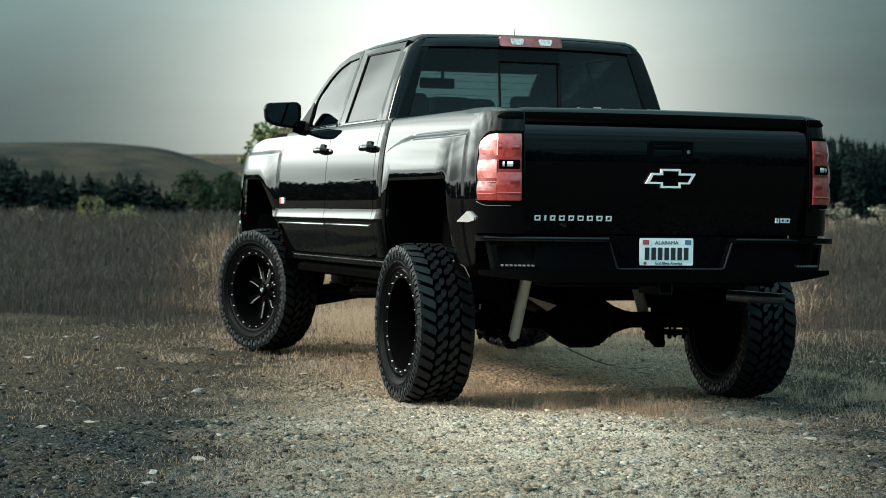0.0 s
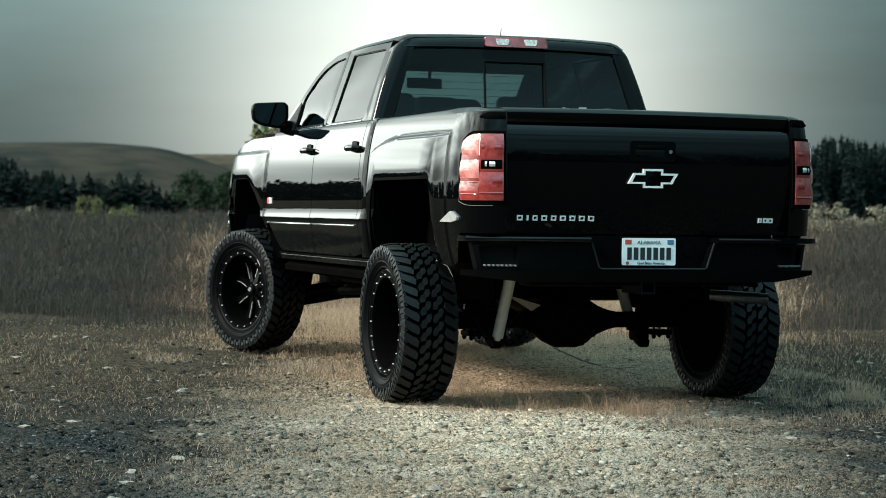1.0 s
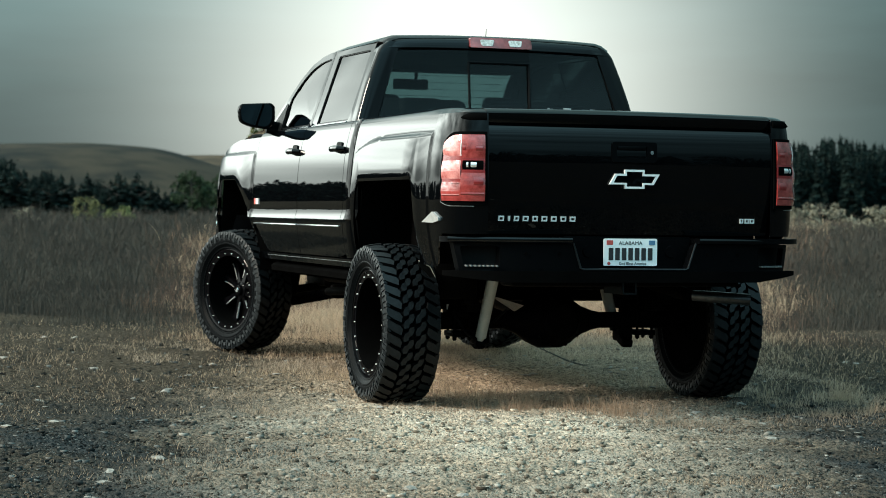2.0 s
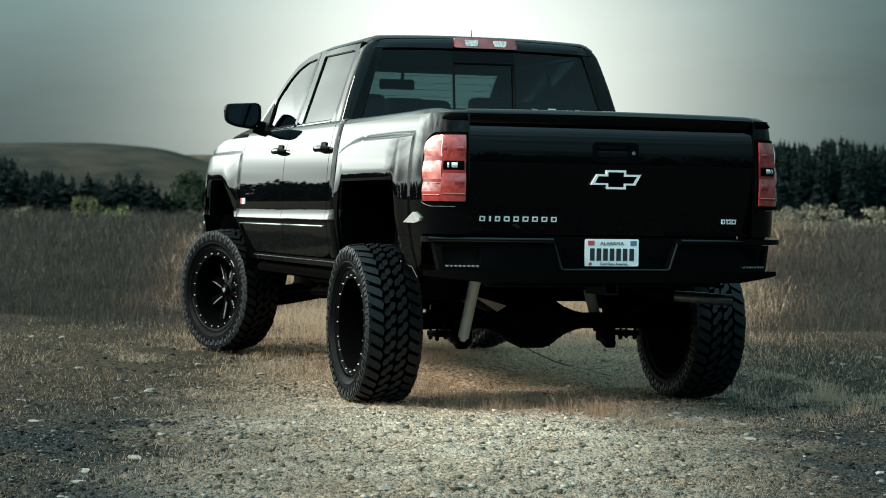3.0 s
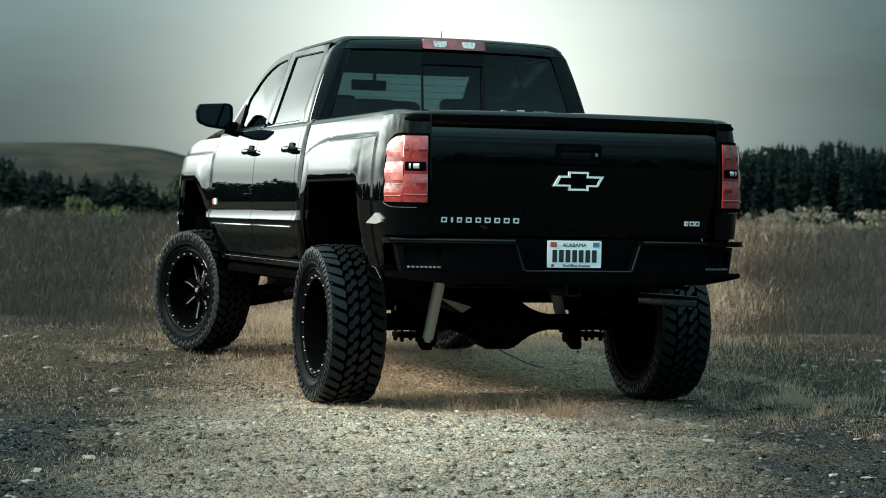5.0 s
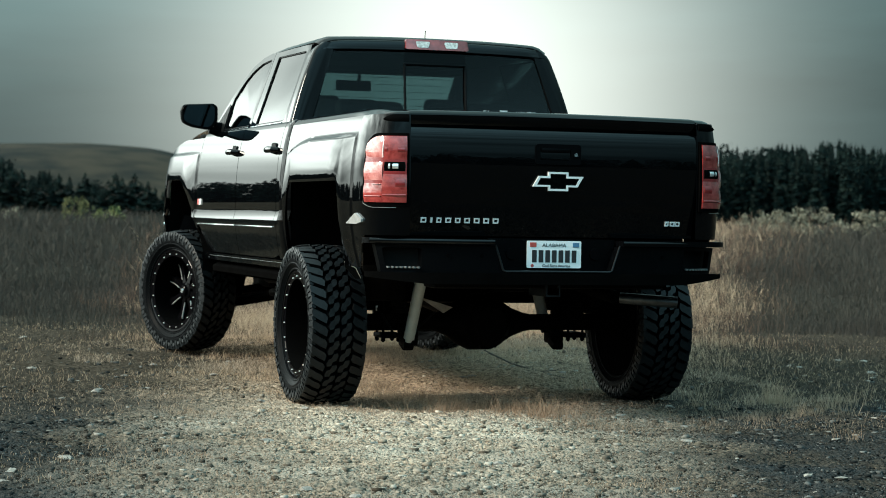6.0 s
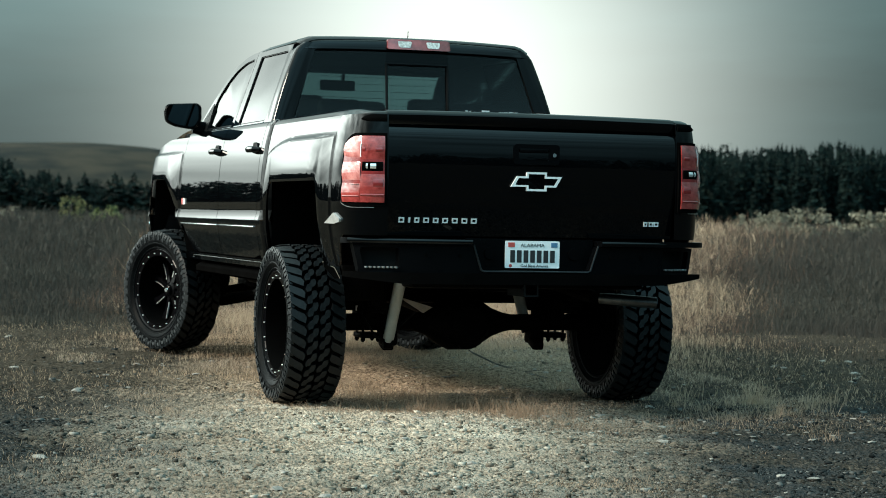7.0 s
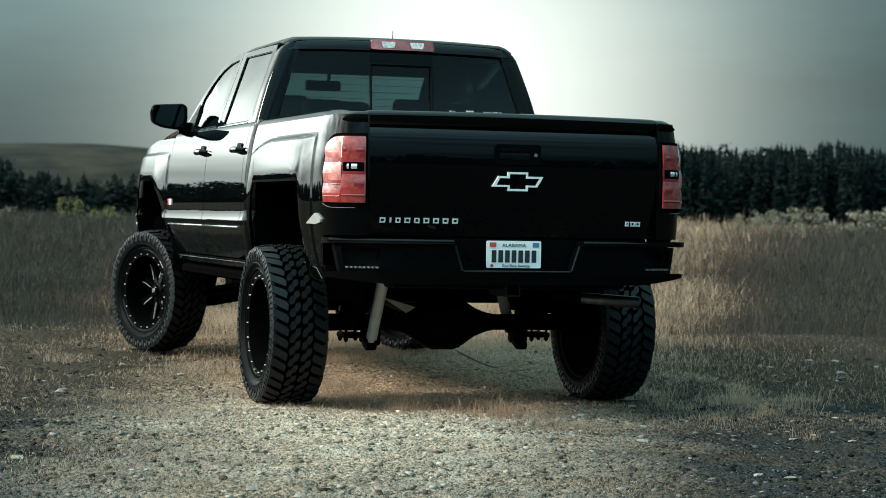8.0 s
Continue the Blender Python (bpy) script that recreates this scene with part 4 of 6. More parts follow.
def build_cabin():
    """Seats, dashboard, steering wheel and inner mirror, seen dimly through the rear glass."""
    bm = bmesh.new()
    add_box(bm, (0, 1.9, 1.0), (1.80, 2.3, 0.06), 0.01)
    part("cabin_floor", bm, INTERIOR, truck)
    bm = bmesh.new()
    add_box(bm, (0, 2.98, 1.44), (1.66, 0.42, 0.30), 0.06, seg=3)
    part("dashboard", bm, INTERIOR, truck)
    for y, xs, wide in ((1.35, (-0.43, 0.43), 0.70), (2.22, (-0.43, 0.43), 0.54)):
        for x in xs:
            bm = bmesh.new()
            add_box(bm, (x, y + 0.18, 1.24), (wide, 0.52, 0.18), 0.05, seg=3)
            seat = part("seat", bm, INTERIOR, truck)
            bm = bmesh.new()
            add_box(bm, (x, y - 0.10, 1.50), (wide, 0.16, 0.58), 0.06, m=pose(0, 0, 0, -14), seg=3)
            part("backrest", bm, INTERIOR, seat)
            bm = bmesh.new()
            hz = 1.73 if y < 2 else 1.80
            add_box(bm, (x, y - 0.21, hz - 0.02), (0.27, 0.10, 0.15), 0.04, m=pose(0, 0, 0, -10), seg=3)
            part("head_restraint", bm, INTERIOR, seat)
            bm = bmesh.new()
            for s in (-0.06, 0.06):
                add_cyl(bm, (x + s, y - 0.19, hz - 0.15), (x + s, y - 0.21, hz - 0.05), 0.006, seg=8)
            part("head_restraint_rod", bm, CHROME, seat)
    bm = bmesh.new()
    ring = [(-0.43 + 0.19 * math.cos(t), 2.70 + 0.08 * math.sin(t), 1.55 + 0.17 * math.sin(t)) for t in np.linspace(0, 2 * math.pi, 28)]
    add_tube(bm, ring, 0.014, 8)
    add_cyl(bm, (-0.43, 2.70, 1.55), (-0.43, 2.95, 1.45), 0.03, seg=12)
    part("steering_wheel", bm, INTERIOR, truck)
    bm = bmesh.new()
    add_box(bm, (-0.06, 2.50, 1.957), (0.25, 0.03, 0.072), 0.012, seg=3)
    add_cyl(bm, (-0.02, 2.51, 1.97), (0, 2.56, 2.05), 0.012, seg=8)
    part("inner_mirror", bm, INTERIOR, truck)
    # roof lining
    bm = bmesh.new()
    add_box(bm, (0, 1.66, 2.085), (1.36, 1.42, 0.02), 0.005)
    part("roof_lining", bm, INTERIOR, truck)


# wheels
TYRE_R = 0.466


def add_lug(bm, outline, r_low, r_top, n_pitch, k):
    """One tread block: outline in (across, share of a pitch), set round the tyre."""
    step = 2 * math.pi / n_pitch
    rings = []
    cx = sum(w for w, c in outline) / len(outline)
    cc = sum(c for w, c in outline) / len(outline)
    for r, grow in ((r_low, 1.05), (r_top - 0.003, 0.98), (r_top, 0.93)):
        ring = []
        for w, c in outline:
            w2, c2 = cx + (w - cx) * grow, cc + (c - cc) * grow
            drop = 0.014 * (abs(w2) / 0.17) ** 4
            a = (k + c2) * step
            ring.append((w2, math.cos(a) * (r - drop), math.sin(a) * (r - drop)))
        rings.append(ring)
    add_rings(bm, rings)


def build_wheel(deep):
    """A wheel about its own centre, axle along X, outer face towards -X; deep sets the spokes further in."""
    bm = bmesh.new()
    lip = [(-0.135, 0.316), (-0.150, 0.318), (-0.154, 0.312), (-0.152, 0.300), (-0.146, 0.297), (-0.146, 0.265), (-0.138, 0.265), (-0.132, 0.275)]
    add_lathe(bm, lip, seg=64, closed=True)
    bmesh.ops.recalc_face_normals(bm, faces=bm.faces[:])
    wheel = part("wheel", bm, RIM, truck, "deep black alloy wheel with a mud tyre", angle=30)
    bm = bmesh.new()
    add_lathe(bm, [(-0.143, 0.263), (-0.02, 0.248), (0.13, 0.255), (0.15, 0.31), (0.14, 0.316), (0.12, 0.275), (-0.134, 0.273)], seg=64, closed=True)
    bmesh.ops.recalc_face_normals(bm, faces=bm.faces[:])
    part("barrel", bm, LINER, wheel, angle=30)
    # tyre carcass and tread
    bm = bmesh.new()
    half = [(-0.135, 0.312), (-0.150, 0.318), (-0.158, 0.321), (-0.160, 0.326), (-0.158, 0.330), (-0.165, 0.338), (-0.171, 0.349), (-0.176, 0.353), (-0.177, 0.360), (-0.174, 0.364),
            (-0.177, 0.378), (-0.174, 0.400), (-0.164, 0.416), (-0.146, 0.423), (-0.10, 0.427), (0.0, 0.428)]
    prof = half + [(-x, r) for x, r in reversed(half[:-1])]
    add_lathe(bm, prof, seg=72)
    bmesh.ops.recalc_face_normals(bm, faces=bm.faces[:])
    part("tyre", bm, RUBBER, wheel, "chunky mud-terrain tyre", angle=28)
    # two rows of hooked blocks down the middle, interlocking with boot-shaped shoulder blocks
    n = 40
    boot = [(-0.174, -0.52), (-0.128, -0.26), (-0.094, -0.14), (-0.076, 0.12), (-0.084, 0.64), (-0.128, 0.48), (-0.174, 0.18)]
    hook = [(-0.037, 0.12), (-0.026, -0.17), (-0.005, -0.22), (0.004, -0.52), (0.033, -0.48), (0.037, -0.12), (0.026, 0.17), (0.005, 0.22), (-0.004, 0.52), (-0.033, 0.48)]
    boot = [(w, c + 2.2 * (w + 0.125)) for w, c in boot]
    hook = [(w, c - 4.5 * w) for w, c in hook]
    rows = ((-1, boot), (0, [(w - 0.0385, c + 0.62) for w, c in hook]), (0, [(w + 0.0385, c + 0.20) for w, c in hook]), (1, [(-w, 0.82 - c) for w, c in boot]))
    for s, shape in rows:
        bm = bmesh.new()
        add_lug(bm, shape, 0.412 if s else 0.424, TYRE_R, n, 0)
        if s:
            # the block runs down the side wall in two ribs
            mid = 2 * math.pi / n * (0.0 if s < 0 else 0.82)
            for da, r0, r1 in ((mid - 0.25 * 2 * math.pi / n, 0.385, 0.452), (mid + 0.22 * 2 * math.pi / n, 0.402, 0.448)):
                rings = []
                for r, x0, x1 in ((r0, 0.170, 0.1795), ((r0 + r1) / 2, 0.160, 0.184), (r1, 0.150, 0.174)):
                    e = 0.014 / r
                    rings.append([(s * x, math.cos(da + q) * r, math.sin(da + q) * r) for x, q in ((x0, -e), (x1, -e * 0.8), (x1, e * 0.8), (x0, e))])
                add_rings(bm, rings)
        bmesh.ops.recalc_face_normals(bm, faces=bm.faces[:])
        block = part("tread_block", bm, RUBBER, wheel, angle=28)
        # the rolling faces are coloured paler, for sky sheen against shaded grooves
        block.data.materials.append(SHEEN_RUBBER)
        for face in block.data.polygons:
            away = math.hypot(face.center.y, face.center.z)
            outward = (face.normal.y * face.center.y + face.normal.z * face.center.z) / away
            face.material_index = int((outward > 0.75 and away > TYRE_R - 0.03) or (s != 0 and abs(face.normal.x) > 0.6 and abs(face.center.x) > 0.17))
        for k in range(1, n):
            shared("tread_block", block.data, pose(0, 0, 0, 360 * k / n) @ Matrix.Diagonal((1, 0.990, 0.990, 1) if s and k % 2 else (1, 1, 1, 1)), wheel)
    # spokes with a milled bright flank
    for k in range(8):
        a = 2 * math.pi * (k + 0.3) / 8
        bm = bmesh.new()
        rot = Matrix.Rotation(a, 4, "X")
        rings = []
        for r, w, x, d in ((0.050, 0.020, -0.045, 0.05), (0.11, 0.017, -0.040, 0.045), (0.18, 0.020, -0.034, 0.04), (0.255, 0.030, -0.040, 0.05)):
            rings.append([rot @ Vector(p) for p in ((x + deep, -w, r), (x + deep, w, r), (x + deep + d, w * 1.25, r), (x + deep + d, -w * 1.25, r))])
        add_rings(bm, rings)
        bmesh.ops.recalc_face_normals(bm, faces=bm.faces[:])
        spoke = part("spoke", bm, RIM, wheel)
        bm = bmesh.new()
        rings = []
        for r, w, x in ((0.095, 0.0182, -0.0425), (0.14, 0.0182, -0.0392), (0.19, 0.0210, -0.0370), (0.226, 0.0270, -0.0395)):
            x += deep
            rings.append([rot @ Vector(p) for p in ((x - 0.002, w - 0.002, r), (x - 0.002, w + 0.0015, r), (x + 0.009, w + 0.003, r), (x + 0.009, w - 0.002, r))])
        add_rings(bm, rings)
        bmesh.ops.recalc_face_normals(bm, faces=bm.faces[:])
        part("milled_edge", bm, MILLED, spoke, "bright milled spoke edge")
    bm = bmesh.new()
    add_lathe(bm, [(x + deep, r) for x, r in ((-0.088, 0.001), (-0.088, 0.030), (-0.082, 0.038), (-0.060, 0.044), (-0.050, 0.062), (0.0, 0.066))], seg=32)
    part("hub_cap", bm, RIM, wheel, angle=25)
    bm = bmesh.new()
    add_cyl(bm, (-0.089 + deep, 0, 0), (-0.092 + deep, 0, 0), 0.019, 0.017, seg=20)
    part("cap_emblem", bm, CHROME, wheel)
    bm = bmesh.new()
    add_cyl(bm, (0.06 + deep * 0.5, 0, 0), (0.13, 0, 0), 0.16, 0.16, seg=32)
    add_cyl(bm, (0.13, 0, 0), (0.145, 0, 0), 0.285, 0.27, seg=40)
    part("brake_drum", bm, LINER, wheel)
    # ring of small bright lip bolts
    bm = bmesh.new()
    add_cyl(bm, (0.004, 0, 0), (-0.007, 0, 0), 0.0044, 0.0032, seg=8)
    bolt = part("lip_bolt", bm, BOLT, wheel, "small bright lip bolt")
    bolt.matrix_basis = pose(-0.147, 0.281, 0)
    for k in range(1, 20):
        a = 2 * math.pi * k / 20
        o = shared("lip_bolt", bolt.data, pose(-0.147, 0.281 * math.cos(a), 0.281 * math.sin(a)), wheel)
        tagged(o, "small bright lip bolt")
    return wheel


def build_chassis():
    """Frame, axles, springs, dampers, exhaust and arms below the body."""
    for s in (-1, 1):
        bm = bmesh.new()
        pts = [(s * 0.40, -1.0, 0.83), (s * 0.42, -0.6, 0.84), (s * 0.44, 0.0, 0.86), (s * 0.44, 0.7, 0.72), (s * 0.44, 2.8, 0.68), (s * 0.42, 4.3, 0.74)]
        add_rings(bm, [[(x + a, y, z + b) for a, b in ((-0.04, -0.07), (0.04, -0.07), (0.04, 0.07), (-0.04, 0.07))] for x, y, z in pts])
        part("frame_rail", bm, STEEL, truck)
        # leaf spring with its U-bolts and block
        bm = bmesh.new()
        for k in range(4):
            L = 0.75 - 0.14 * k
            ys = np.linspace(-min(L, 0.24), L, 9)
            add_rings(bm, [[(s * 0.56 + a, y, 0.585 - 0.018 * k + 0.10 * (y / 0.75) ** 2 + b) for a, b in ((-0.035, -0.0088), (0.035, -0.0088), (0.035, 0.0088), (-0.035, 0.0088))] for y in ys])
        part("leaf_spring", bm, STEEL, truck)
        bm = bmesh.new()
        add_box(bm, (s * 0.56, 0, 0.51), (0.07, 0.16, 0.05), 0.006)
        add_box(bm, (s * 0.56, 0, 0.395), (0.12, 0.17, 0.03), 0.006)
        for dx in (-0.045, 0.045):
            for dy in (-0.06, 0.06):
                add_cyl(bm, (s * 0.56 + dx, dy, 0.358), (s * 0.56 + dx, dy, 0.61), 0.008, seg=8)
                add_cyl(bm, (s * 0.56 + dx, dy, 0.364), (s * 0.56 + dx, dy, 0.382), 0.013, seg=6)
        part("spring_clamp", bm, STEEL, truck)
        bm = bmesh.new()
        add_box(bm, (s * 0.68, -0.26, 0.71), (0.25, 0.08, 0.22), 0.02)
        add_box(bm, (s * 0.60, -0.25, 0.60), (0.06, 0.05, 0.06), 0.012)
        part("spring_hanger", bm, STEEL, truck)
        # bump stop and perch over the axle, brake backing plate beside it
        bm = bmesh.new()
        add_box(bm, (s * 0.60, 0.10, 0.655), (0.32, 0.12, 0.25), 0.02)
        add_box(bm, (s * 0.545, 0.06, 0.50), (0.15, 0.14, 0.13), 0.02)
        add_cyl(bm, (s * 0.545, 0.06, 0.58), (s * 0.545, 0.06, 0.70), 0.05, 0.035, seg=14)
        part("spring_perch", bm, STEEL, truck)
        # rear damper: body, shaft end, eye
        if s < 0:
            a, b = Vector((-0.441, -0.283, 0.81)), Vector((-0.491, -0.155, 0.345))
        else:
            a, b = Vector((0.372, 0.17, 0.78)), Vector((0.425, 0.06, 0.42))
        bm = bmesh.new()
        d = (b - a).normalized()
        add_cyl(bm, a, b - d * 0.04, 0.034, 0.031, seg=20)
        add_cyl(bm, b - d * 0.05, b - d * 0.02, 0.026, 0.016, seg=16)
        damper = part("damper", bm, SHOCK, truck, "pale grey rear damper")
        bm = bmesh.new()
        add_cyl(bm, b + Vector((-0.025, 0, 0)), b + Vector((0.025, 0, 0)), 0.020, seg=14)
        part("damper_eye", bm, STEEL, damper)
        bm = bmesh.new()
        add_box(bm, (s * 0.47, -0.10 if s < 0 else 0.05, 0.39), (0.09, 0.12, 0.10), 0.02)
        add_box(bm, (s * 0.455, -0.02, 0.345), (0.07, 0.10, 0.05), 0.015, m=pose(0, 0, 0, 20))
        part("damper_bracket", bm, STEEL, truck)
    # rear axle: tubes and the differential housing
    bm = bmesh.new()
    prof = [(-0.82, 0.050), (-0.30, 0.046), (-0.27, 0.055), (-0.22, 0.075), (-0.15, 0.125), (-0.08, 0.158), (0.05, 0.158), (0.11, 0.125), (0.18, 0.082), (0.25, 0.056), (0.30, 0.046), (0.82, 0.050)]
    vv = add_lathe(bm, prof, seg=28)
    axle = part("rear_axle", bm, STEEL, truck, angle=50)
    axle.location = (0, 0, AXLE_Z + 0.012)
    bm = bmesh.new()
    add_cyl(bm, (0, -0.09, 0), (0, -0.165, 0), 0.150, 0.105, seg=20)
    add_cyl(bm, (0, -0.165, 0), (0, -0.175, 0), 0.105, 0.09, seg=20)
    part("axle_cover", bm, STEEL, axle)
    for k in range(10):
        bm = bmesh.new()
        a = 2 * math.pi * k / 10
        add_cyl(bm, (0.137 * math.cos(a), -0.10, 0.137 * math.sin(a)), (0.137 * math.cos(a), -0.128, 0.137 * math.sin(a)), 0.010, seg=6)
        part("cover_bolt", bm, STEEL, axle)
    bm = bmesh.new()
    add_cyl(bm, (0, 0.12, 0), (0, 0.32, 0.02), 0.09, 0.05, seg=16)
    part("pinion_nose", bm, STEEL, axle)
    bm = bmesh.new()
    add_cyl(bm, (0, 0.3, 0.49), (0, 2.0, 0.62), 0.045, seg=16)
    part("drive_shaft", bm, STEEL, truck)
    # brake lines and hoses
    bm = bmesh.new()
    add_tube(bm, [(-0.62, -0.06, 0.52), (-0.55, -0.10, 0.40), (-0.50, -0.1, 0.37), (-0.40, -0.06, 0.44), (-0.3, -0.07, 0.53)], 0.007, 6)
    part("brake_hose", bm, TRIM, truck)
    bm = bmesh.new()
    add_tube(bm, [(-0.10, -0.02, 0.62), (0.12, -0.05, 0.66), (0.2, 0.1, 0.70)], 0.006, 6)
    part("brake_hose", bm, TRIM, truck)
    # exhaust and its tip
    # near-black colour stands in for shade on the pipe; the lit end is metal
    bm = bmesh.new()
    add_tube(bm, [(0.30, 2.4, 0.60), (0.34, 1.6, 0.60), (0.36, 0.7, 0.66), (0.40, 0.2, 0.72), (0.46, -0.3, 0.70), (0.56, -0.62, 0.64)], 0.036, 14)
    part("exhaust_pipe", bm, STEEL, truck)
    bm = bmesh.new()
    add_tube(bm, [(0.58, -0.65, 0.636), (0.66, -0.705, 0.631), (0.80, -0.77, 0.622), (0.86, -0.79, 0.618)], [0.030, 0.032, 0.032, 0.032], 18)
    part("exhaust_tip", bm, TIP, truck, "dark steel exhaust tip")
    bm = bmesh.new()
    add_cyl(bm, (0.33, 1.2, 0.63), (0.33, 1.95, 0.62), 0.11, seg=20)
    part("silencer", bm, EXHAUST, truck)
    # traction bar as a pale plate shaped to the camera's view, spare carrier, tank
    bm = bmesh.new()
    add_slab(bm, [(-0.425, 0.617), (-0.225, 0.559), (-0.278, 0.527)], lambda u, v, d: (u, -0.15 + d, v), 0.02)
    part("traction_bar", bm, PALE_TAN, truck)
    bm = bmesh.new()
    add_box(bm, (-0.60, 0.02, 0.545), (0.055, 0.01, 0.03), 0.003)
    part("white_tag", bm, BOLT, truck, "small white tag on the spring")
    bm = bmesh.new()
    add_box(bm, (0, -0.62, 0.84), (0.90, 0.08, 0.14), 0.015)
    part("cross_member", bm, STEEL, truck)
    bm = bmesh.new()
    add_box(bm, (0, 0.40, 0.70), (0.92, 0.34, 0.27), 0.03)
    part("cross_member", bm, STEEL, truck)
    bm = bmesh.new()
    add_box(bm, (0.30, -0.05, 0.70), (0.50, 0.10, 0.11), 0.02)
    add_box(bm, (0.16, -0.05, 0.80), (0.70, 0.08, 0.12), 0.02)
    part("cross_member", bm, STEEL, truck)
    bm = bmesh.new()
    add_box(bm, (0, 1.8, 0.64), (0.90, 0.12, 0.08), 0.015)
    part("cross_member", bm, STEEL, truck)
    bm = bmesh.new()
    add_cyl(bm, (0, -0.50, 0.80), (0, -0.50, 0.95), 0.36, seg=32)
    part("spare_tyre", bm, RUBBER, truck)
    bm = bmesh.new()
    add_box(bm, (-0.62, 1.6, 0.72), (0.30, 1.2, 0.22), 0.05, seg=3)
    part("fuel_tank", bm, STEEL, truck)
    bm = bmesh.new()
    add_box(bm, (0.0, 2.6, 0.74), (0.50, 1.1, 0.26), 0.06, seg=3)
    part("gearbox", bm, STEEL, truck)
    # front suspension
    bm = bmesh.new()
    add_box(bm, (0, 3.6, 0.62), (0.86, 0.50, 0.18), 0.03)
    add_box(bm, (0, 3.25, 0.50), (0.80, 0.09, 0.10), 0.02)
    add_box(bm, (0, 3.95, 0.50), (0.80, 0.09, 0.10), 0.02)
    part("subframe", bm, STEEL, truck)
    for s in (-1, 1):
        for y in (3.32, 3.98):
            bm = bmesh.new()
            add_tube(bm, [(s * 0.30, y, 0.50), (s * 0.60, (y + FRONT_Y) / 2, 0.43), (s * 0.80, FRONT_Y, 0.40)], [0.045, 0.04, 0.045], 10)
            part("lower_arm", bm, STEEL, truck)
        bm = bmesh.new()
        add_tube(bm, [(s * 0.42, 3.5, 0.78), (s * 0.62, 3.6, 0.74), (s * 0.80, FRONT_Y, 0.72)], 0.025, 10)
        part("upper_arm", bm, STEEL, truck)
        bm = bmesh.new()
        add_cyl(bm, (s * 0.60, FRONT_Y, 0.46), (s * 0.52, FRONT_Y, 0.92), 0.05, seg=14)
        part("front_strut", bm, STEEL, truck)
        bm = bmesh.new()
        add_cyl(bm, (s * 0.80, FRONT_Y, 0.36), (s * 0.80, FRONT_Y, 0.72), 0.05, 0.035, seg=12)
        part("knuckle", bm, STEEL, truck)
        bm = bmesh.new()
        add_cyl(bm, (s * 0.2, FRONT_Y, 0.55), (s * 0.85, FRONT_Y, 0.46), 0.03, seg=12)
        part("half_shaft", bm, STEEL, truck)
        bm = bmesh.new()
        add_tube(bm, [(s * 0.45, 2.1, 0.55), (s * 0.42, 3.25, 0.50)], 0.03, 10)
        part("lift_strut", bm, STEEL, truck)
    # splash plate behind each rear tyre, with a pale edge
    for s in (-1, 1):
        bm = bmesh.new()
        add_slab(bm, [(s * 0.966, 0.818), (s * 0.901, 0.786), (s * 0.871, 0.729), (s * 0.902, 0.728), (s * 0.962, 0.792)], lambda u, v, d: (u, -0.50 + d, v), 0.008)
        plate = part("splash_plate", bm, TRIM, truck)
        bm = bmesh.new()
        add_tube(bm, [(s * 0.966, -0.50, 0.818), (s * 0.901, -0.50, 0.786), (s * 0.871, -0.50, 0.729)], [0.003, 0.003, 0.0015], 6)
        part("plate_edge", bm, SHOCK, plate)
    bm = bmesh.new()
    add_box(bm, (0, 2.0, 0.86), (1.5, 2.5, 0.10), 0.02)
    part("underbody", bm, STEEL, truck)
    # unseen tray added to keep the sun off the right front tyre
    bm = bmesh.new()
    add_box(bm, (0, 3.78, 0.86), (0.98, 1.04, 0.10), 0.02)
    part("sun_block_tray", bm, STEEL, truck)
    bm = bmesh.new()
    add_box(bm, (0, -0.35, 0.96), (1.24, 1.2, 0.04), 0.01)
    part("bed_underside", bm, STEEL, truck)


build_bed()
build_tailgate()
build_tail_lamp(-1)
build_tail_lamp(1)
build_bumper()
build_side(-1)
build_side(1)
build_cab()
build_cabin()
build_chassis()
STEER = 22.0
GIRTH = Matrix.Diagonal((0.88, 0.957, 0.957, 1))
SLIM = Matrix.Diagonal((0.80, 0.950, 0.950, 1))
wheel_rear = build_wheel(0.105)
wheel_rear.matrix_basis = pose(-WHEEL_X, 0, AXLE_Z, 17) @ GIRTH
copy_thing(wheel_rear, pose(WHEEL_X + 0.017, 0, AXLE_Z, 40, 0, 180))
wheel_front = build_wheel(0.035)
wheel_front.matrix_basis = pose(-WHEEL_X, FRONT_Y, AXLE_Z + 0.040, 0, 0, STEER) @ pose(0, 0, 0, 8) @ SLIM
copy_thing(wheel_front, pose(WHEEL_X, FRONT_Y, AXLE_Z + 0.040, 0, 0, STEER + 180) @ pose(0, 0, 0, 65))

# ---- the land: gravel yard, dry grass field, shrubs, trees and hills ----
EYE_XY, VIEW_AZ = Vector((-4.15, -10.89)), 18.8


def out_there(offset, d):
    """A place d metres off along the view's middle line, turned by offset degrees to the right."""
    a = radians(VIEW_AZ + offset)
    return Vector((EYE_XY.x + d * math.sin(a), EYE_XY.y + d * math.cos(a)))


def bearing(column):
    return math.degrees(math.atan((column - 784) / 3596))


rng = np.random.default_rng(7)


NO_TRIS = np.zeros((0, 3), int)
TABLE = np.random.default_rng(5).uniform(0, 1, 65536)


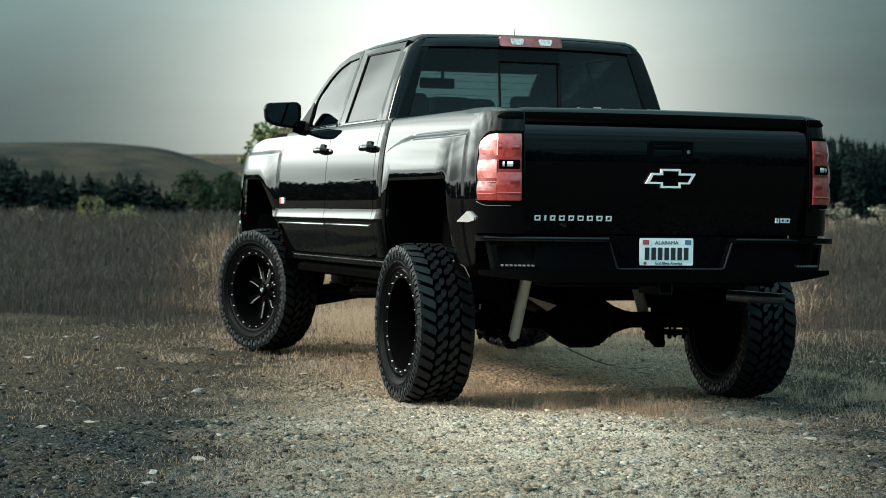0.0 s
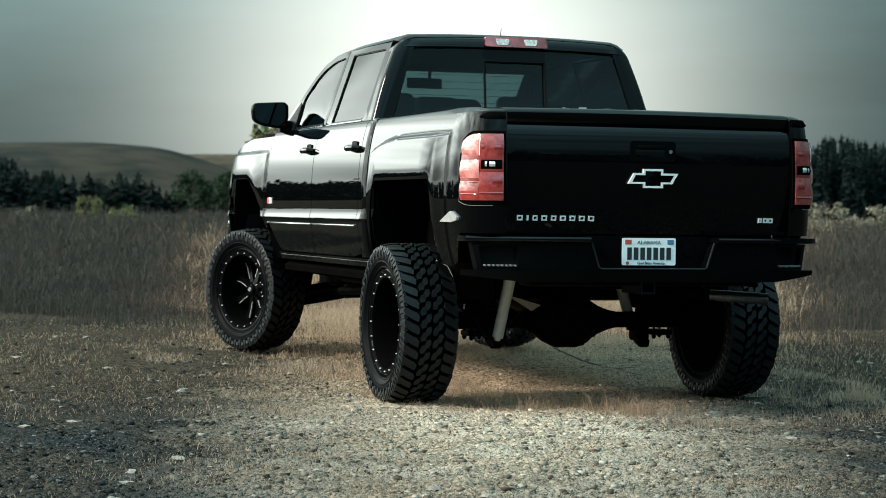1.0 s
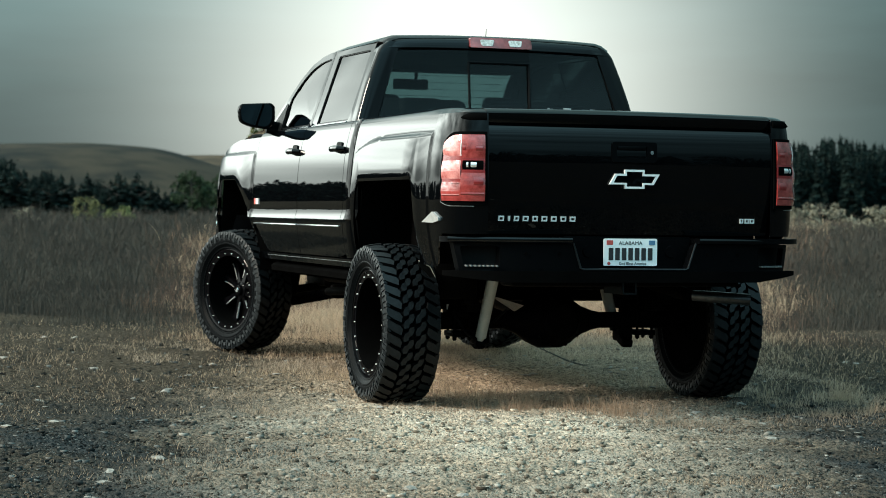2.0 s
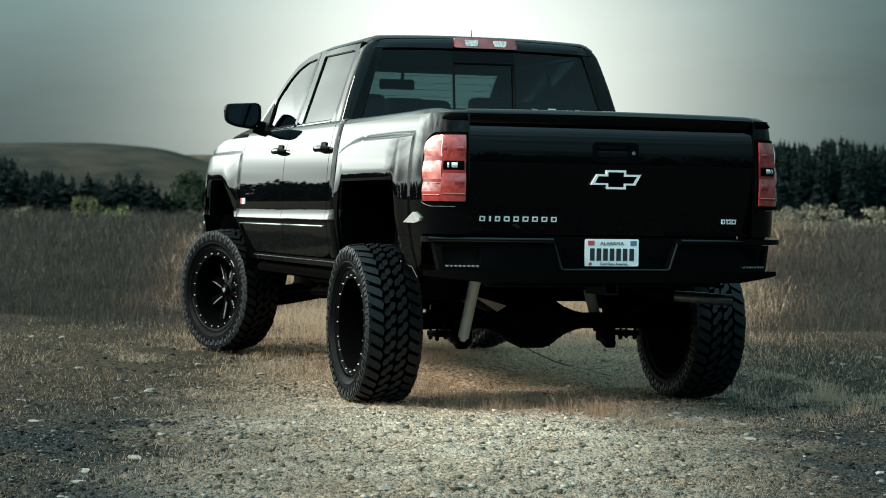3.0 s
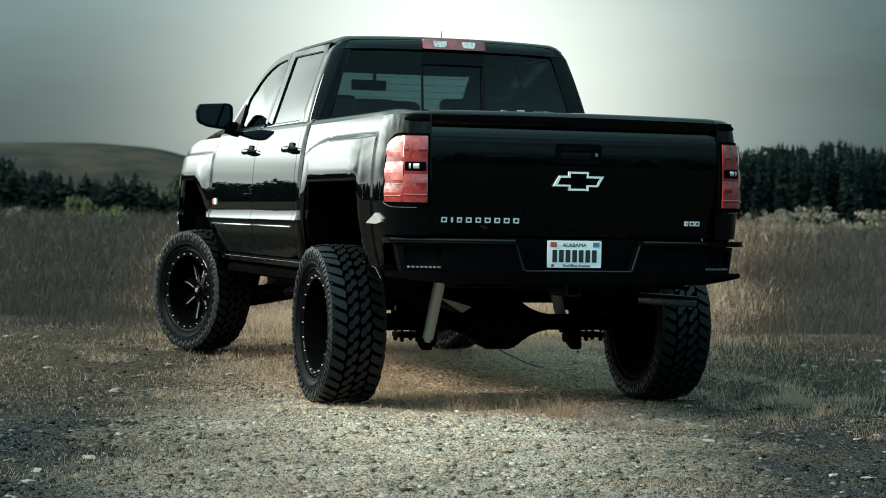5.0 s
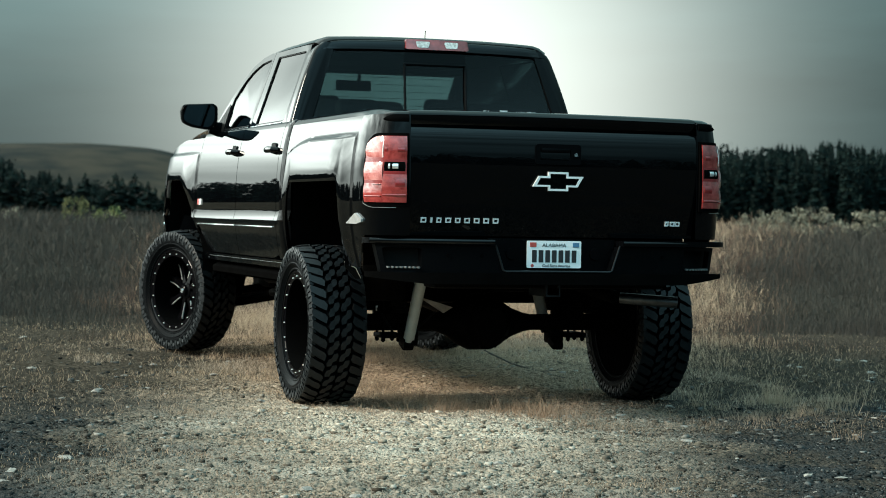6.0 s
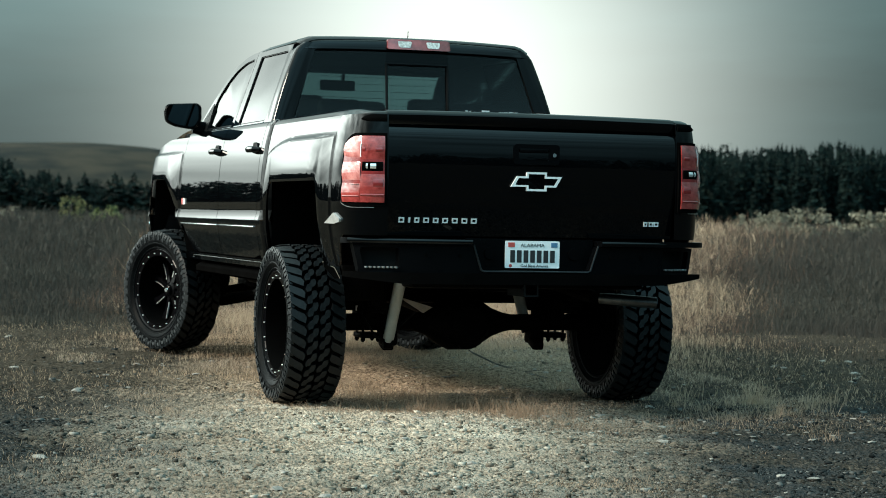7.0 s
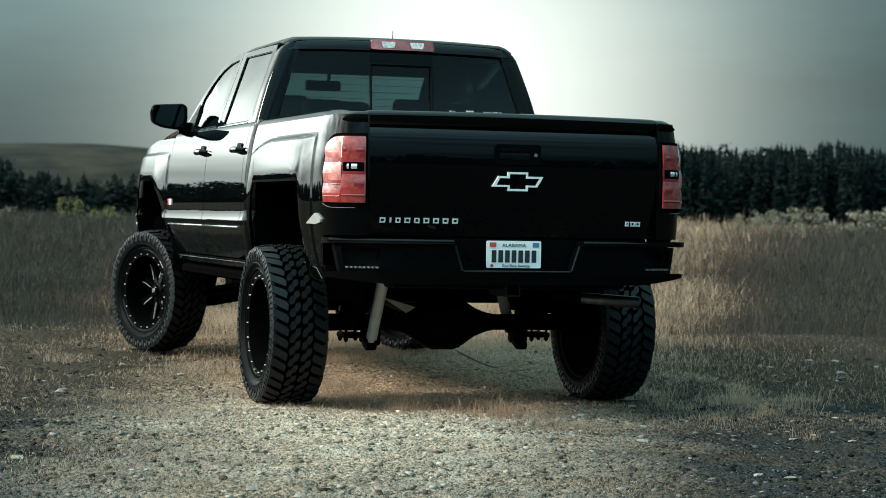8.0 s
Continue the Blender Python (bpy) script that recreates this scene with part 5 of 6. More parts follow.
def lattice(x, y, cell, seed):
    """Smooth value noise, 0 to 1, over cells of the given size."""
    u, v = np.asarray(x) / cell + seed * 17.3, np.asarray(y) / cell - seed * 9.1
    i, j = np.floor(u).astype(int), np.floor(v).astype(int)
    f, g = u - i, v - j
    f, g = f * f * (3 - 2 * f), g * g * (3 - 2 * g)

    def at(a, b):
        return TABLE[(a * 7919 + b * 104729 + seed * 1299721) % 65536]
    return (at(i, j) * (1 - f) + at(i + 1, j) * f) * (1 - g) + (at(i, j + 1) * (1 - f) + at(i + 1, j + 1) * f) * g


def rise(y):
    """The yard climbs a little from the rear wheels to the front ones."""
    return 0.004 + 0.045 * np.clip((np.asarray(y) - 0.5) / 3.0, 0, 1)


def ground_z(x, y):
    near = math.exp(-((x / 30) ** 2 + ((y - 4) / 40) ** 2))
    return near * (0.018 * (2 * float(lattice(x, y, 1.1, 1)) - 1) + 0.012 * (2 * float(lattice(x, y, 0.37, 2)) - 1)) + float(rise(y))


def raw_mesh(name, verts, quads, tris, material):
    me = bpy.data.meshes.new(name)
    nq, nt = len(quads), len(tris)
    me.vertices.add(len(verts))
    me.vertices.foreach_set("co", verts.astype(np.float32).ravel())
    me.loops.add(nq * 4 + nt * 3)
    me.polygons.add(nq + nt)
    me.loops.foreach_set("vertex_index", np.concatenate((quads.ravel(), tris.ravel())).astype(np.int32))
    me.polygons.foreach_set("loop_start", np.concatenate((np.arange(nq) * 4, nq * 4 + np.arange(nt) * 3)).astype(np.int32))
    me.update(calc_edges=True)
    if material:
        me.materials.append(material)
    return me


def vignette_mask(n, l, geo):
    """0 in the middle of the yard, rising softly to 1 round it: lens vignetting painted in."""
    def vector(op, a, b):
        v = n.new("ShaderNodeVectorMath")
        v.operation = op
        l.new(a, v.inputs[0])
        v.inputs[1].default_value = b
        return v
    # an ellipse laid along the view's middle line
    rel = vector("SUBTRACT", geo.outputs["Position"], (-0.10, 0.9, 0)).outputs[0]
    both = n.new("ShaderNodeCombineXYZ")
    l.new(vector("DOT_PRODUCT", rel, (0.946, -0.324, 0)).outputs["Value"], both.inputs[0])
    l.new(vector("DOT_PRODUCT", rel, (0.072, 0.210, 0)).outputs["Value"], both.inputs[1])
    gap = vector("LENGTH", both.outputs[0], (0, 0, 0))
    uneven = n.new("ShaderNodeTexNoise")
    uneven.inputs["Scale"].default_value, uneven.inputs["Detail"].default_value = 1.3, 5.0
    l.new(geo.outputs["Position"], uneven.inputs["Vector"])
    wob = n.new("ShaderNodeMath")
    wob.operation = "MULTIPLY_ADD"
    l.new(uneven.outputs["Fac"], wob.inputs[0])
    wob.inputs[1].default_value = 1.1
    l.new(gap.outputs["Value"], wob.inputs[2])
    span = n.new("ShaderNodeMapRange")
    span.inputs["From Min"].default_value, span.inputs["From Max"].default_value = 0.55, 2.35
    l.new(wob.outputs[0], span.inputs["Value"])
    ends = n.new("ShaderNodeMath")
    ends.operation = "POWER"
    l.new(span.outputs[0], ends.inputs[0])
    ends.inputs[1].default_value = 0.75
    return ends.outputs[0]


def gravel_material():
    """Broken stone, each piece its own shade, painted darker away from the yard's middle for vignetting."""
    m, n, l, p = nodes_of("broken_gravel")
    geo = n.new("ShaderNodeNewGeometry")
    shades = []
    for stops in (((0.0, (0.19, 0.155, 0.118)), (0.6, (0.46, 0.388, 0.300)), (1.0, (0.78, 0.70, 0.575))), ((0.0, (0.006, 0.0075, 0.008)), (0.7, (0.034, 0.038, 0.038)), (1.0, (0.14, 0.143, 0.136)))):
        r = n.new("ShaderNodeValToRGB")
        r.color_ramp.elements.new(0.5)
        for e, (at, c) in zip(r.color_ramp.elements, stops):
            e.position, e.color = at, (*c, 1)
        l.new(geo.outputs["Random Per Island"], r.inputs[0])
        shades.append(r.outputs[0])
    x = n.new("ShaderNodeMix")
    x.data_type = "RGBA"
    l.new(vignette_mask(n, l, geo), x.inputs[0])
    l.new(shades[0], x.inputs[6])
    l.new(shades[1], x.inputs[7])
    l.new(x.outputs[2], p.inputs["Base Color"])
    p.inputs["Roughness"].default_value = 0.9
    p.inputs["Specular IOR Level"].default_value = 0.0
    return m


def build_ground():
    # a grid that is fine where the yard lies open and coarse towards the horizon
    xs = np.concatenate((-np.geomspace(3000, 12, 14), np.arange(-10, -5, 0.14), np.arange(-5, 3, 0.0155), np.arange(3, 12.01, 0.14), np.geomspace(14, 3000, 14)))
    ys = np.concatenate((-np.geomspace(3000, 9, 12), np.arange(-7, -4.7, 0.14), np.arange(-4.6, 1.6, 0.0155), np.arange(1.6, 16.01, 0.14), np.geomspace(18, 3600, 20)))
    x, y = (g.ravel() for g in np.meshgrid(xs, ys))
    near = np.exp(-((x / 30) ** 2 + ((y - 4) / 40) ** 2))
    z = near * (0.018 * (2 * lattice(x, y, 1.1, 1) - 1) + 0.012 * (2 * lattice(x, y, 0.37, 2) - 1)) + rise(y)
    # broken grit: clods, chips and single grains
    open_yard = np.clip((x + 5) / 0.3, 0, 1) * np.clip((3 - x) / 0.3, 0, 1) * np.clip((y + 4.6) / 0.2, 0, 1) * np.clip((1.6 - y) / 0.8, 0, 1)
    chips = lattice(x, y, 0.055, 3) ** 2
    z += open_yard * (0.013 * (chips - 0.33) + 0.010 * (lattice(x, y, 0.028, 4) - 0.5) + 0.008 * (lattice(x, y, 0.16, 5) - 0.5) + 0.0032 * rng.normal(0, 1, len(x)))
    w = len(xs)
    i, j = (g.ravel() for g in np.meshgrid(np.arange(w - 1), np.arange(len(ys) - 1)))
    k = j * w + i
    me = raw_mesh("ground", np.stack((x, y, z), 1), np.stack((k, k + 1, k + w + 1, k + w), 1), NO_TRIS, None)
    m, n, l, p = nodes_of("gravel_and_dry_turf")
    geo = n.new("ShaderNodeNewGeometry")

    def tex(scale, detail=6.0):
        t = n.new("ShaderNodeTexNoise")
        t.inputs["Scale"].default_value, t.inputs["Detail"].default_value = scale, detail
        l.new(geo.outputs["Position"], t.inputs["Vector"])
        return t.outputs["Fac"]

    def ramp(fac, a, b, lo, hi):
        r = n.new("ShaderNodeValToRGB")
        r.color_ramp.elements[0].position, r.color_ramp.elements[1].position = lo, hi
        r.color_ramp.elements[0].color, r.color_ramp.elements[1].color = (*a, 1), (*b, 1)
        l.new(fac, r.inputs[0])
        return r.outputs[0]

    def mixed(fac, a, b):
        x = n.new("ShaderNodeMix")
        x.data_type = "RGBA"
        l.new(fac, x.inputs[0])
        l.new(a, x.inputs[6])
        l.new(b, x.inputs[7])
        return x.outputs[2]
    stone_cells = n.new("ShaderNodeTexVoronoi")
    stone_cells.inputs["Scale"].default_value = 75
    l.new(geo.outputs["Position"], stone_cells.inputs["Vector"])
    vignette = vignette_mask(n, l, geo)
    # grit: fine grains and single chips of their own shade
    chips = n.new("ShaderNodeSeparateColor")
    l.new(stone_cells.outputs["Color"], chips.inputs[0])
    blend = n.new("ShaderNodeMath")
    blend.operation = "MULTIPLY_ADD"
    l.new(chips.outputs[0], blend.inputs[0])
    blend.inputs[1].default_value = 0.55
    l.new(tex(130, 3), blend.inputs[2])
    grain = n.new("ShaderNodeMath")
    grain.operation = "MULTIPLY_ADD"
    l.new(tex(9, 6), grain.inputs[0])
    grain.inputs[1].default_value = 0.7
    l.new(blend.outputs[0], grain.inputs[2])
    # dark copies of grit and turf away from the middle paint in the vignette
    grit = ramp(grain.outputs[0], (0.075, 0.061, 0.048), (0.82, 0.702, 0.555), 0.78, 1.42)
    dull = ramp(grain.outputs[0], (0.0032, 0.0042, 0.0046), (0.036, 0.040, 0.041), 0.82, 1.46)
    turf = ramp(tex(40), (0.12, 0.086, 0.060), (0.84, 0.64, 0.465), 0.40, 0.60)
    grit = mixed(vignette, grit, dull)
    turf = mixed(vignette, turf, ramp(tex(40), (0.017, 0.0155, 0.0128), (0.098, 0.081, 0.062), 0.38, 0.64))
    patch = ramp(tex(1.6), (0, 0, 0), (1, 1, 1), 0.38, 0.62)
    sep = n.new("ShaderNodeSeparateXYZ")
    l.new(geo.outputs["Position"], sep.inputs[0])
    far = n.new("ShaderNodeMapRange")
    far.inputs["From Min"].default_value, far.inputs["From Max"].default_value = -1.3, 1.2
    l.new(sep.outputs["Y"], far.inputs["Value"])
    most = n.new("ShaderNodeMath")
    most.operation = "MAXIMUM"
    soft = n.new("ShaderNodeMath")
    soft.operation = "MULTIPLY"
    soft.inputs[1].default_value = 0.75
    l.new(patch, soft.inputs[0])
    l.new(soft.outputs[0], most.inputs[0])
    l.new(far.outputs[0], most.inputs[1])
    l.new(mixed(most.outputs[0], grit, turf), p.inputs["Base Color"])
    p.inputs["Roughness"].default_value = 0.95
    p.inputs["Specular IOR Level"].default_value = 0.0
    b = n.new("ShaderNodeBump")
    b.inputs["Strength"].default_value, b.inputs["Distance"].default_value = 1.0, 0.030
    add = n.new("ShaderNodeMath")
    add.operation = "ADD"
    l.new(tex(60, 8), add.inputs[0])
    l.new(tex(16, 4), add.inputs[1])
    l.new(add.outputs[0], b.inputs["Height"])
    l.new(b.outputs[0], p.inputs["Normal"])
    me.materials.append(m)
    return tagged(new("ground", me), "gravel yard with dry trodden turf", "ground", kind="structure")


def blades(name, base, height, width, lean, material):
    """Many thin bent blades as one mesh: base places (n, 3), heights, widths and lean shares."""
    k = len(base)
    a = rng.uniform(0, 2 * math.pi, k)
    side = np.stack((np.cos(a), np.sin(a), np.zeros(k)), 1) * (width / 2)[:, None]
    b = rng.uniform(0, 2 * math.pi, k)
    bend = np.stack((np.cos(b), np.sin(b), np.zeros(k)), 1) * (lean * height)[:, None]
    up = np.stack((np.zeros(k), np.zeros(k), height), 1)
    mid = base + up * 0.55 + bend * 0.35
    tip = base + up * (1 - 0.3 * lean[:, None]) + bend
    v = np.stack((base - side, base + side, mid + side * 0.75, mid - side * 0.75, tip), 1).reshape(-1, 3)
    i = np.arange(k)[:, None] * 5
    return raw_mesh(name, v, i + np.array([[0, 1, 2, 3]]), i + np.array([[3, 2, 4]]), material)


def wedge(n, d0, d1, power=1.0, spread=17.0):
    """Places scattered over the view's wedge between two distances."""
    d = (rng.uniform(d0 ** power, d1 ** power, n)) ** (1 / power)
    a = np.radians(VIEW_AZ + rng.uniform(-spread, spread, n))
    return EYE_XY.x + d * np.sin(a), EYE_XY.y + d * np.cos(a), d


def noise_at(x, y, scale, seed):
    return np.array([noise.noise((p * scale, q * scale, seed)) for p, q in zip(x, y)])


def grass_material(name, dark, light, rust, thin=0.0):
    """Dry stalks: each its own shade, with broad drifts of rust and grey across the field."""
    m, n, l, p = nodes_of(name)
    geo = n.new("ShaderNodeNewGeometry")
    r = n.new("ShaderNodeValToRGB")
    r.color_ramp.elements[0].color, r.color_ramp.elements[1].color = (*dark, 1), (*light, 1)
    l.new(geo.outputs["Random Per Island"], r.inputs[0])
    t = n.new("ShaderNodeTexNoise")
    t.inputs["Scale"].default_value, t.inputs["Detail"].default_value = 0.16, 3.0
    l.new(geo.outputs["Position"], t.inputs["Vector"])
    f = n.new("ShaderNodeValToRGB")
    f.color_ramp.elements[0].position, f.color_ramp.elements[1].position = 0.45, 0.62
    l.new(t.outputs["Fac"], f.inputs[0])
    x = n.new("ShaderNodeMix")
    x.data_type = "RGBA"
    l.new(f.outputs[0], x.inputs[0])
    l.new(r.outputs[0], x.inputs[6])
    x.inputs[7].default_value = (*rust, 1)
    l.new(x.outputs[2], p.inputs["Base Color"])
    p.inputs["Roughness"].default_value = 0.8
    p.inputs["Specular IOR Level"].default_value = 0.0
    if thin:
        back, both = n.new("ShaderNodeBsdfTranslucent"), n.new("ShaderNodeMixShader")
        both.inputs[0].default_value = thin
        l.new(x.outputs[2], back.inputs["Color"])
        l.new(p.outputs[0], both.inputs[1])
        l.new(back.outputs[0], both.inputs[2])
        l.new(both.outputs[0], n["Material Output"].inputs[0])
    return m


# picks more grey blades off the view's middle, painting in the vignette
def vignetted(x, y):
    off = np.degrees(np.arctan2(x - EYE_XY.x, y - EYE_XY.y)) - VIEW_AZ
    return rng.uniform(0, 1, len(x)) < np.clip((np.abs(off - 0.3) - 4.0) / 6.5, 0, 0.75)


def build_grass():
    tan = grass_material("dry_tan_grass", (0.27, 0.202, 0.142), (0.62, 0.470, 0.335), (0.35, 0.256, 0.186), 0.45)
    straw = grass_material("brown_field_grass", (0.072, 0.051, 0.040), (0.185, 0.130, 0.098), (0.118, 0.074, 0.057), 0.35)
    trodden = grass_material("trodden_dry_grass", (0.13, 0.104, 0.079), (0.56, 0.450, 0.345), (0.27, 0.21, 0.16), 0.4)
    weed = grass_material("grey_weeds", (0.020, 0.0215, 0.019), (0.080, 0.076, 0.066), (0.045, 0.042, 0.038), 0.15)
    # the field: one stand of grass that grows taller with distance, in drifts of tan, brown and grey
    for name, label, n, d0, d1, w in (
            ("dry_grass", "short dry grass along the yard's edge", 120000, 12.0, 20, 0.0036),
            ("dry_grass", "dry field grass growing taller", 190000, 17.5, 32, 0.0046),
            ("dry_grass", "tall dry field grass", 120000, 28, 56, 0.0085),
            ("dry_grass", "tall dry field grass far off", 60000, 48, 128, 0.024)):
        x, y, d = wedge(n, d0, d1, 1.4)
        off = np.degrees(np.arctan2(x - EYE_XY.x, y - EYE_XY.y)) - VIEW_AZ
        broad, fine = noise_at(x, y, 0.16, 3.0), noise_at(x, y, 0.7, 4.0)
        far_off = noise_at(x * np.cos(0.33) - y * np.sin(0.33), (x * np.sin(0.33) + y * np.cos(0.33)) * 0.45, 0.11, 9.0)
        tall = np.interp(d, (11, 15, 18, 21, 26, 34, 60, 130), (0.012, 0.03, 0.10, 0.25, 0.42, 0.62, 0.85, 0.95))
        keep = rng.uniform(0, 1, n) < np.clip(0.42 + 1.1 * fine + 0.8 * broad + np.clip((d - 15) / 8, -0.25, 0.5), 0.02, 1)
        keep &= d + 3.0 * broad + 1.4 * fine > 14.5 + 3.0 * rng.uniform(0, 1, n) ** 2
        h = tall * rng.uniform(0.55, 1.25, n) * (1 + 0.5 * fine + 0.3 * broad)
        # noise makes the drifts; the term in off paints in the vignette
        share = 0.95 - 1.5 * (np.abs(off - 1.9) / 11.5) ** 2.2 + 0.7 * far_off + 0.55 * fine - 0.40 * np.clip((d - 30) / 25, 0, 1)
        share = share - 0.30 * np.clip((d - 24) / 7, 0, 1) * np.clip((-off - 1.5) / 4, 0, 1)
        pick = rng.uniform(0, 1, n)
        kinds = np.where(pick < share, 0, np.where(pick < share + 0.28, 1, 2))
        for i, (mat, what) in enumerate(((tan, "tan "), (straw, "brown "), (weed, "dark grey "))):
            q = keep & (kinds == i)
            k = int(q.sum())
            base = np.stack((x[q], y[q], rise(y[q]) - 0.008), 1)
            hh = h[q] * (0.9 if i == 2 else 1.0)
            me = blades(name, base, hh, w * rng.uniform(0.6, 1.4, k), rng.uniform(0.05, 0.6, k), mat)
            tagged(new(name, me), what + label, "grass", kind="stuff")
            if d1 > 21 and k > 100:
                # feathery seed heads and side leaves
                e = rng.choice(k, k // 3)
                b2 = base[e] + np.stack((rng.normal(0, 0.03, len(e)), rng.normal(0, 0.03, len(e)), hh[e] * rng.uniform(0.4, 0.85, len(e))), 1)
                me = blades("seed_heads", b2, hh[e] * rng.uniform(0.12, 0.30, len(e)), w * 1.7 * rng.uniform(0.6, 1.4, len(e)), rng.uniform(0.3, 0.9, len(e)), mat)
                tagged(new("seed_heads", me), "seed heads of " + what + label, "grass", kind="stuff")
    # sparse tufts on the gravel and under the truck
    xs, ys, hs = [], [], []
    tx, ty, d = wedge(24000, 6.2, 18.5, 1.6, 19)
    ns = noise_at(tx, ty, 0.8, 5.5) + 0.5 * noise_at(tx, ty, 2.6, 6.5)
    for px, py, q in zip(tx, ty, ns):
        under = abs(px) < 1.3 and -1.2 < py < 6
        if q < (-0.20 if py > -0.8 else -0.06) and not (under and q > -0.35):
            continue
        for wx in (-WHEEL_X, WHEEL_X):
            for wy in (0, FRONT_Y):
                if abs(px - wx) < 0.21 and abs(py - wy) < 0.17:
                    break
        c = int(rng.integers(4, 16))
        xs += list(px + rng.normal(0, 0.05, c))
        ys += list(py + rng.normal(0, 0.05, c))
        hs += list(rng.uniform(0.010, 0.055, c) * (1.0 if py > -0.6 else 0.55) * (1.8 if rng.uniform() < 0.06 else 1.0))
    x, y, h = np.array(xs), np.array(ys), np.array(hs)
    # blades towards the sides are coloured grey for the vignette
    grey = vignetted(x, y)
    for name, pick, mat, label in (("dry_tufts", ~grey, tan, "sparse dry tufts growing through the gravel"), ("grey_tufts", grey, weed, "dark grey tufts growing through the gravel")):
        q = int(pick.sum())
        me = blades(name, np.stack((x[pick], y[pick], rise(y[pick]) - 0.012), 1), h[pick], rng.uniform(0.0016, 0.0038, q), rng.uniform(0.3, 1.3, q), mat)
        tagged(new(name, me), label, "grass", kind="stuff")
    # trodden dry grass under the truck and round its rear wheels, thicker in patches
    k = 115000
    x, y = rng.uniform(-1.9, 2.3, k), -2.4 + 7.0 * rng.uniform(0, 1, k) ** 1.3
    thick = noise_at(x, y, 1.1, 21.0) + 0.6 * noise_at(x, y, 3.6, 22.0)
    keep = rng.uniform(0, 1, k) < np.clip(0.36 + 2.4 * thick, 0, 1) * np.clip((y + 2.5) / 1.9, 0.04, 1) ** 1.5
    keep &= (np.abs(np.abs(x) - WHEEL_X) > 0.19) | ((np.abs(y) > 0.2) & (np.abs(y - FRONT_Y) > 0.2))
    x, y, thick = x[keep], y[keep], thick[keep]
    k = len(x)
    me = blades("trodden_grass", np.stack((x, y, rise(y) - 0.008), 1), rng.uniform(0.010, 0.042, k) * (1 + np.clip(thick, 0, 1)) * np.clip((y + 3.2) / 2.4, 0.4, 1), rng.uniform(0.0016, 0.0040, k), rng.uniform(0.3, 1.3, k), trodden)
    tagged(new("trodden_grass", me), "short trodden dry grass under the truck", "grass", kind="stuff")
    # a fallen twig
    bm = bmesh.new()
    add_tube(bm, [(1.08, 2.9, 0.10), (1.06, 2.3, 0.05), (1.07, 1.8, 0.03), (1.06, 1.3, 0.03)], [0.004, 0.006, 0.005, 0.003], 6)
    add_tube(bm, [(1.06, 2.3, 0.05), (0.95, 2.45, 0.11), (0.90, 2.5, 0.17)], [0.004, 0.003, 0.002], 5)
    add_tube(bm, [(1.07, 1.8, 0.03), (1.16, 1.6, 0.06)], [0.003, 0.002], 5)
    tagged(part("twig", bm, BARK), "thin bare twig lying on dry grass", "twig")
    # scattered clumps of taller stalks round the rear wheels
    k, many = 2600, 62
    clump = (rng.uniform(0, 1, k) ** 1.6 * many).astype(int)
    x = rng.uniform(-0.65, 2.2, many)[clump] + rng.normal(0, 0.045, k)
    y = (-0.25 + rng.normal(0, 0.55, many))[clump] + rng.normal(0, 0.05, k)
    clear = (np.abs(np.abs(x) - WHEEL_X) > 0.2) | (np.abs(y) > 0.2)
    high = rng.uniform(0.4, 1.0, many)[clump]
    x, y, high = x[clear], y[clear], high[clear]
    k = len(x)
    me = blades("dry_stalks", np.stack((x, y, rise(y) - 0.012), 1), high * rng.uniform(0.03, 0.20, k), rng.uniform(0.0014, 0.0032, k), rng.uniform(0.15, 1.1, k), tan)
    tagged(new("dry_stalks", me), "thin tan stalks round the rear wheels", "grass", kind="stuff")
    # one tall tuft behind the axle
    k = 420
    x, y = 0.06 + rng.normal(0, 0.13, k), -0.92 + rng.normal(0, 0.13, k)
    near = np.exp(-((x - 0.06) ** 2 + (y + 0.92) ** 2) / 0.03)
    me = blades("dry_tuft", np.stack((x, y, rise(y) - 0.012), 1), (0.3 + 0.7 * near) * rng.uniform(0.05, 0.21, k), rng.uniform(0.0014, 0.0032, k), rng.uniform(0.15, 0.9, k), tan)
    tagged(new("dry_tuft", me), "tall tuft of dry tan stalks behind the axle", "grass", kind="stuff")


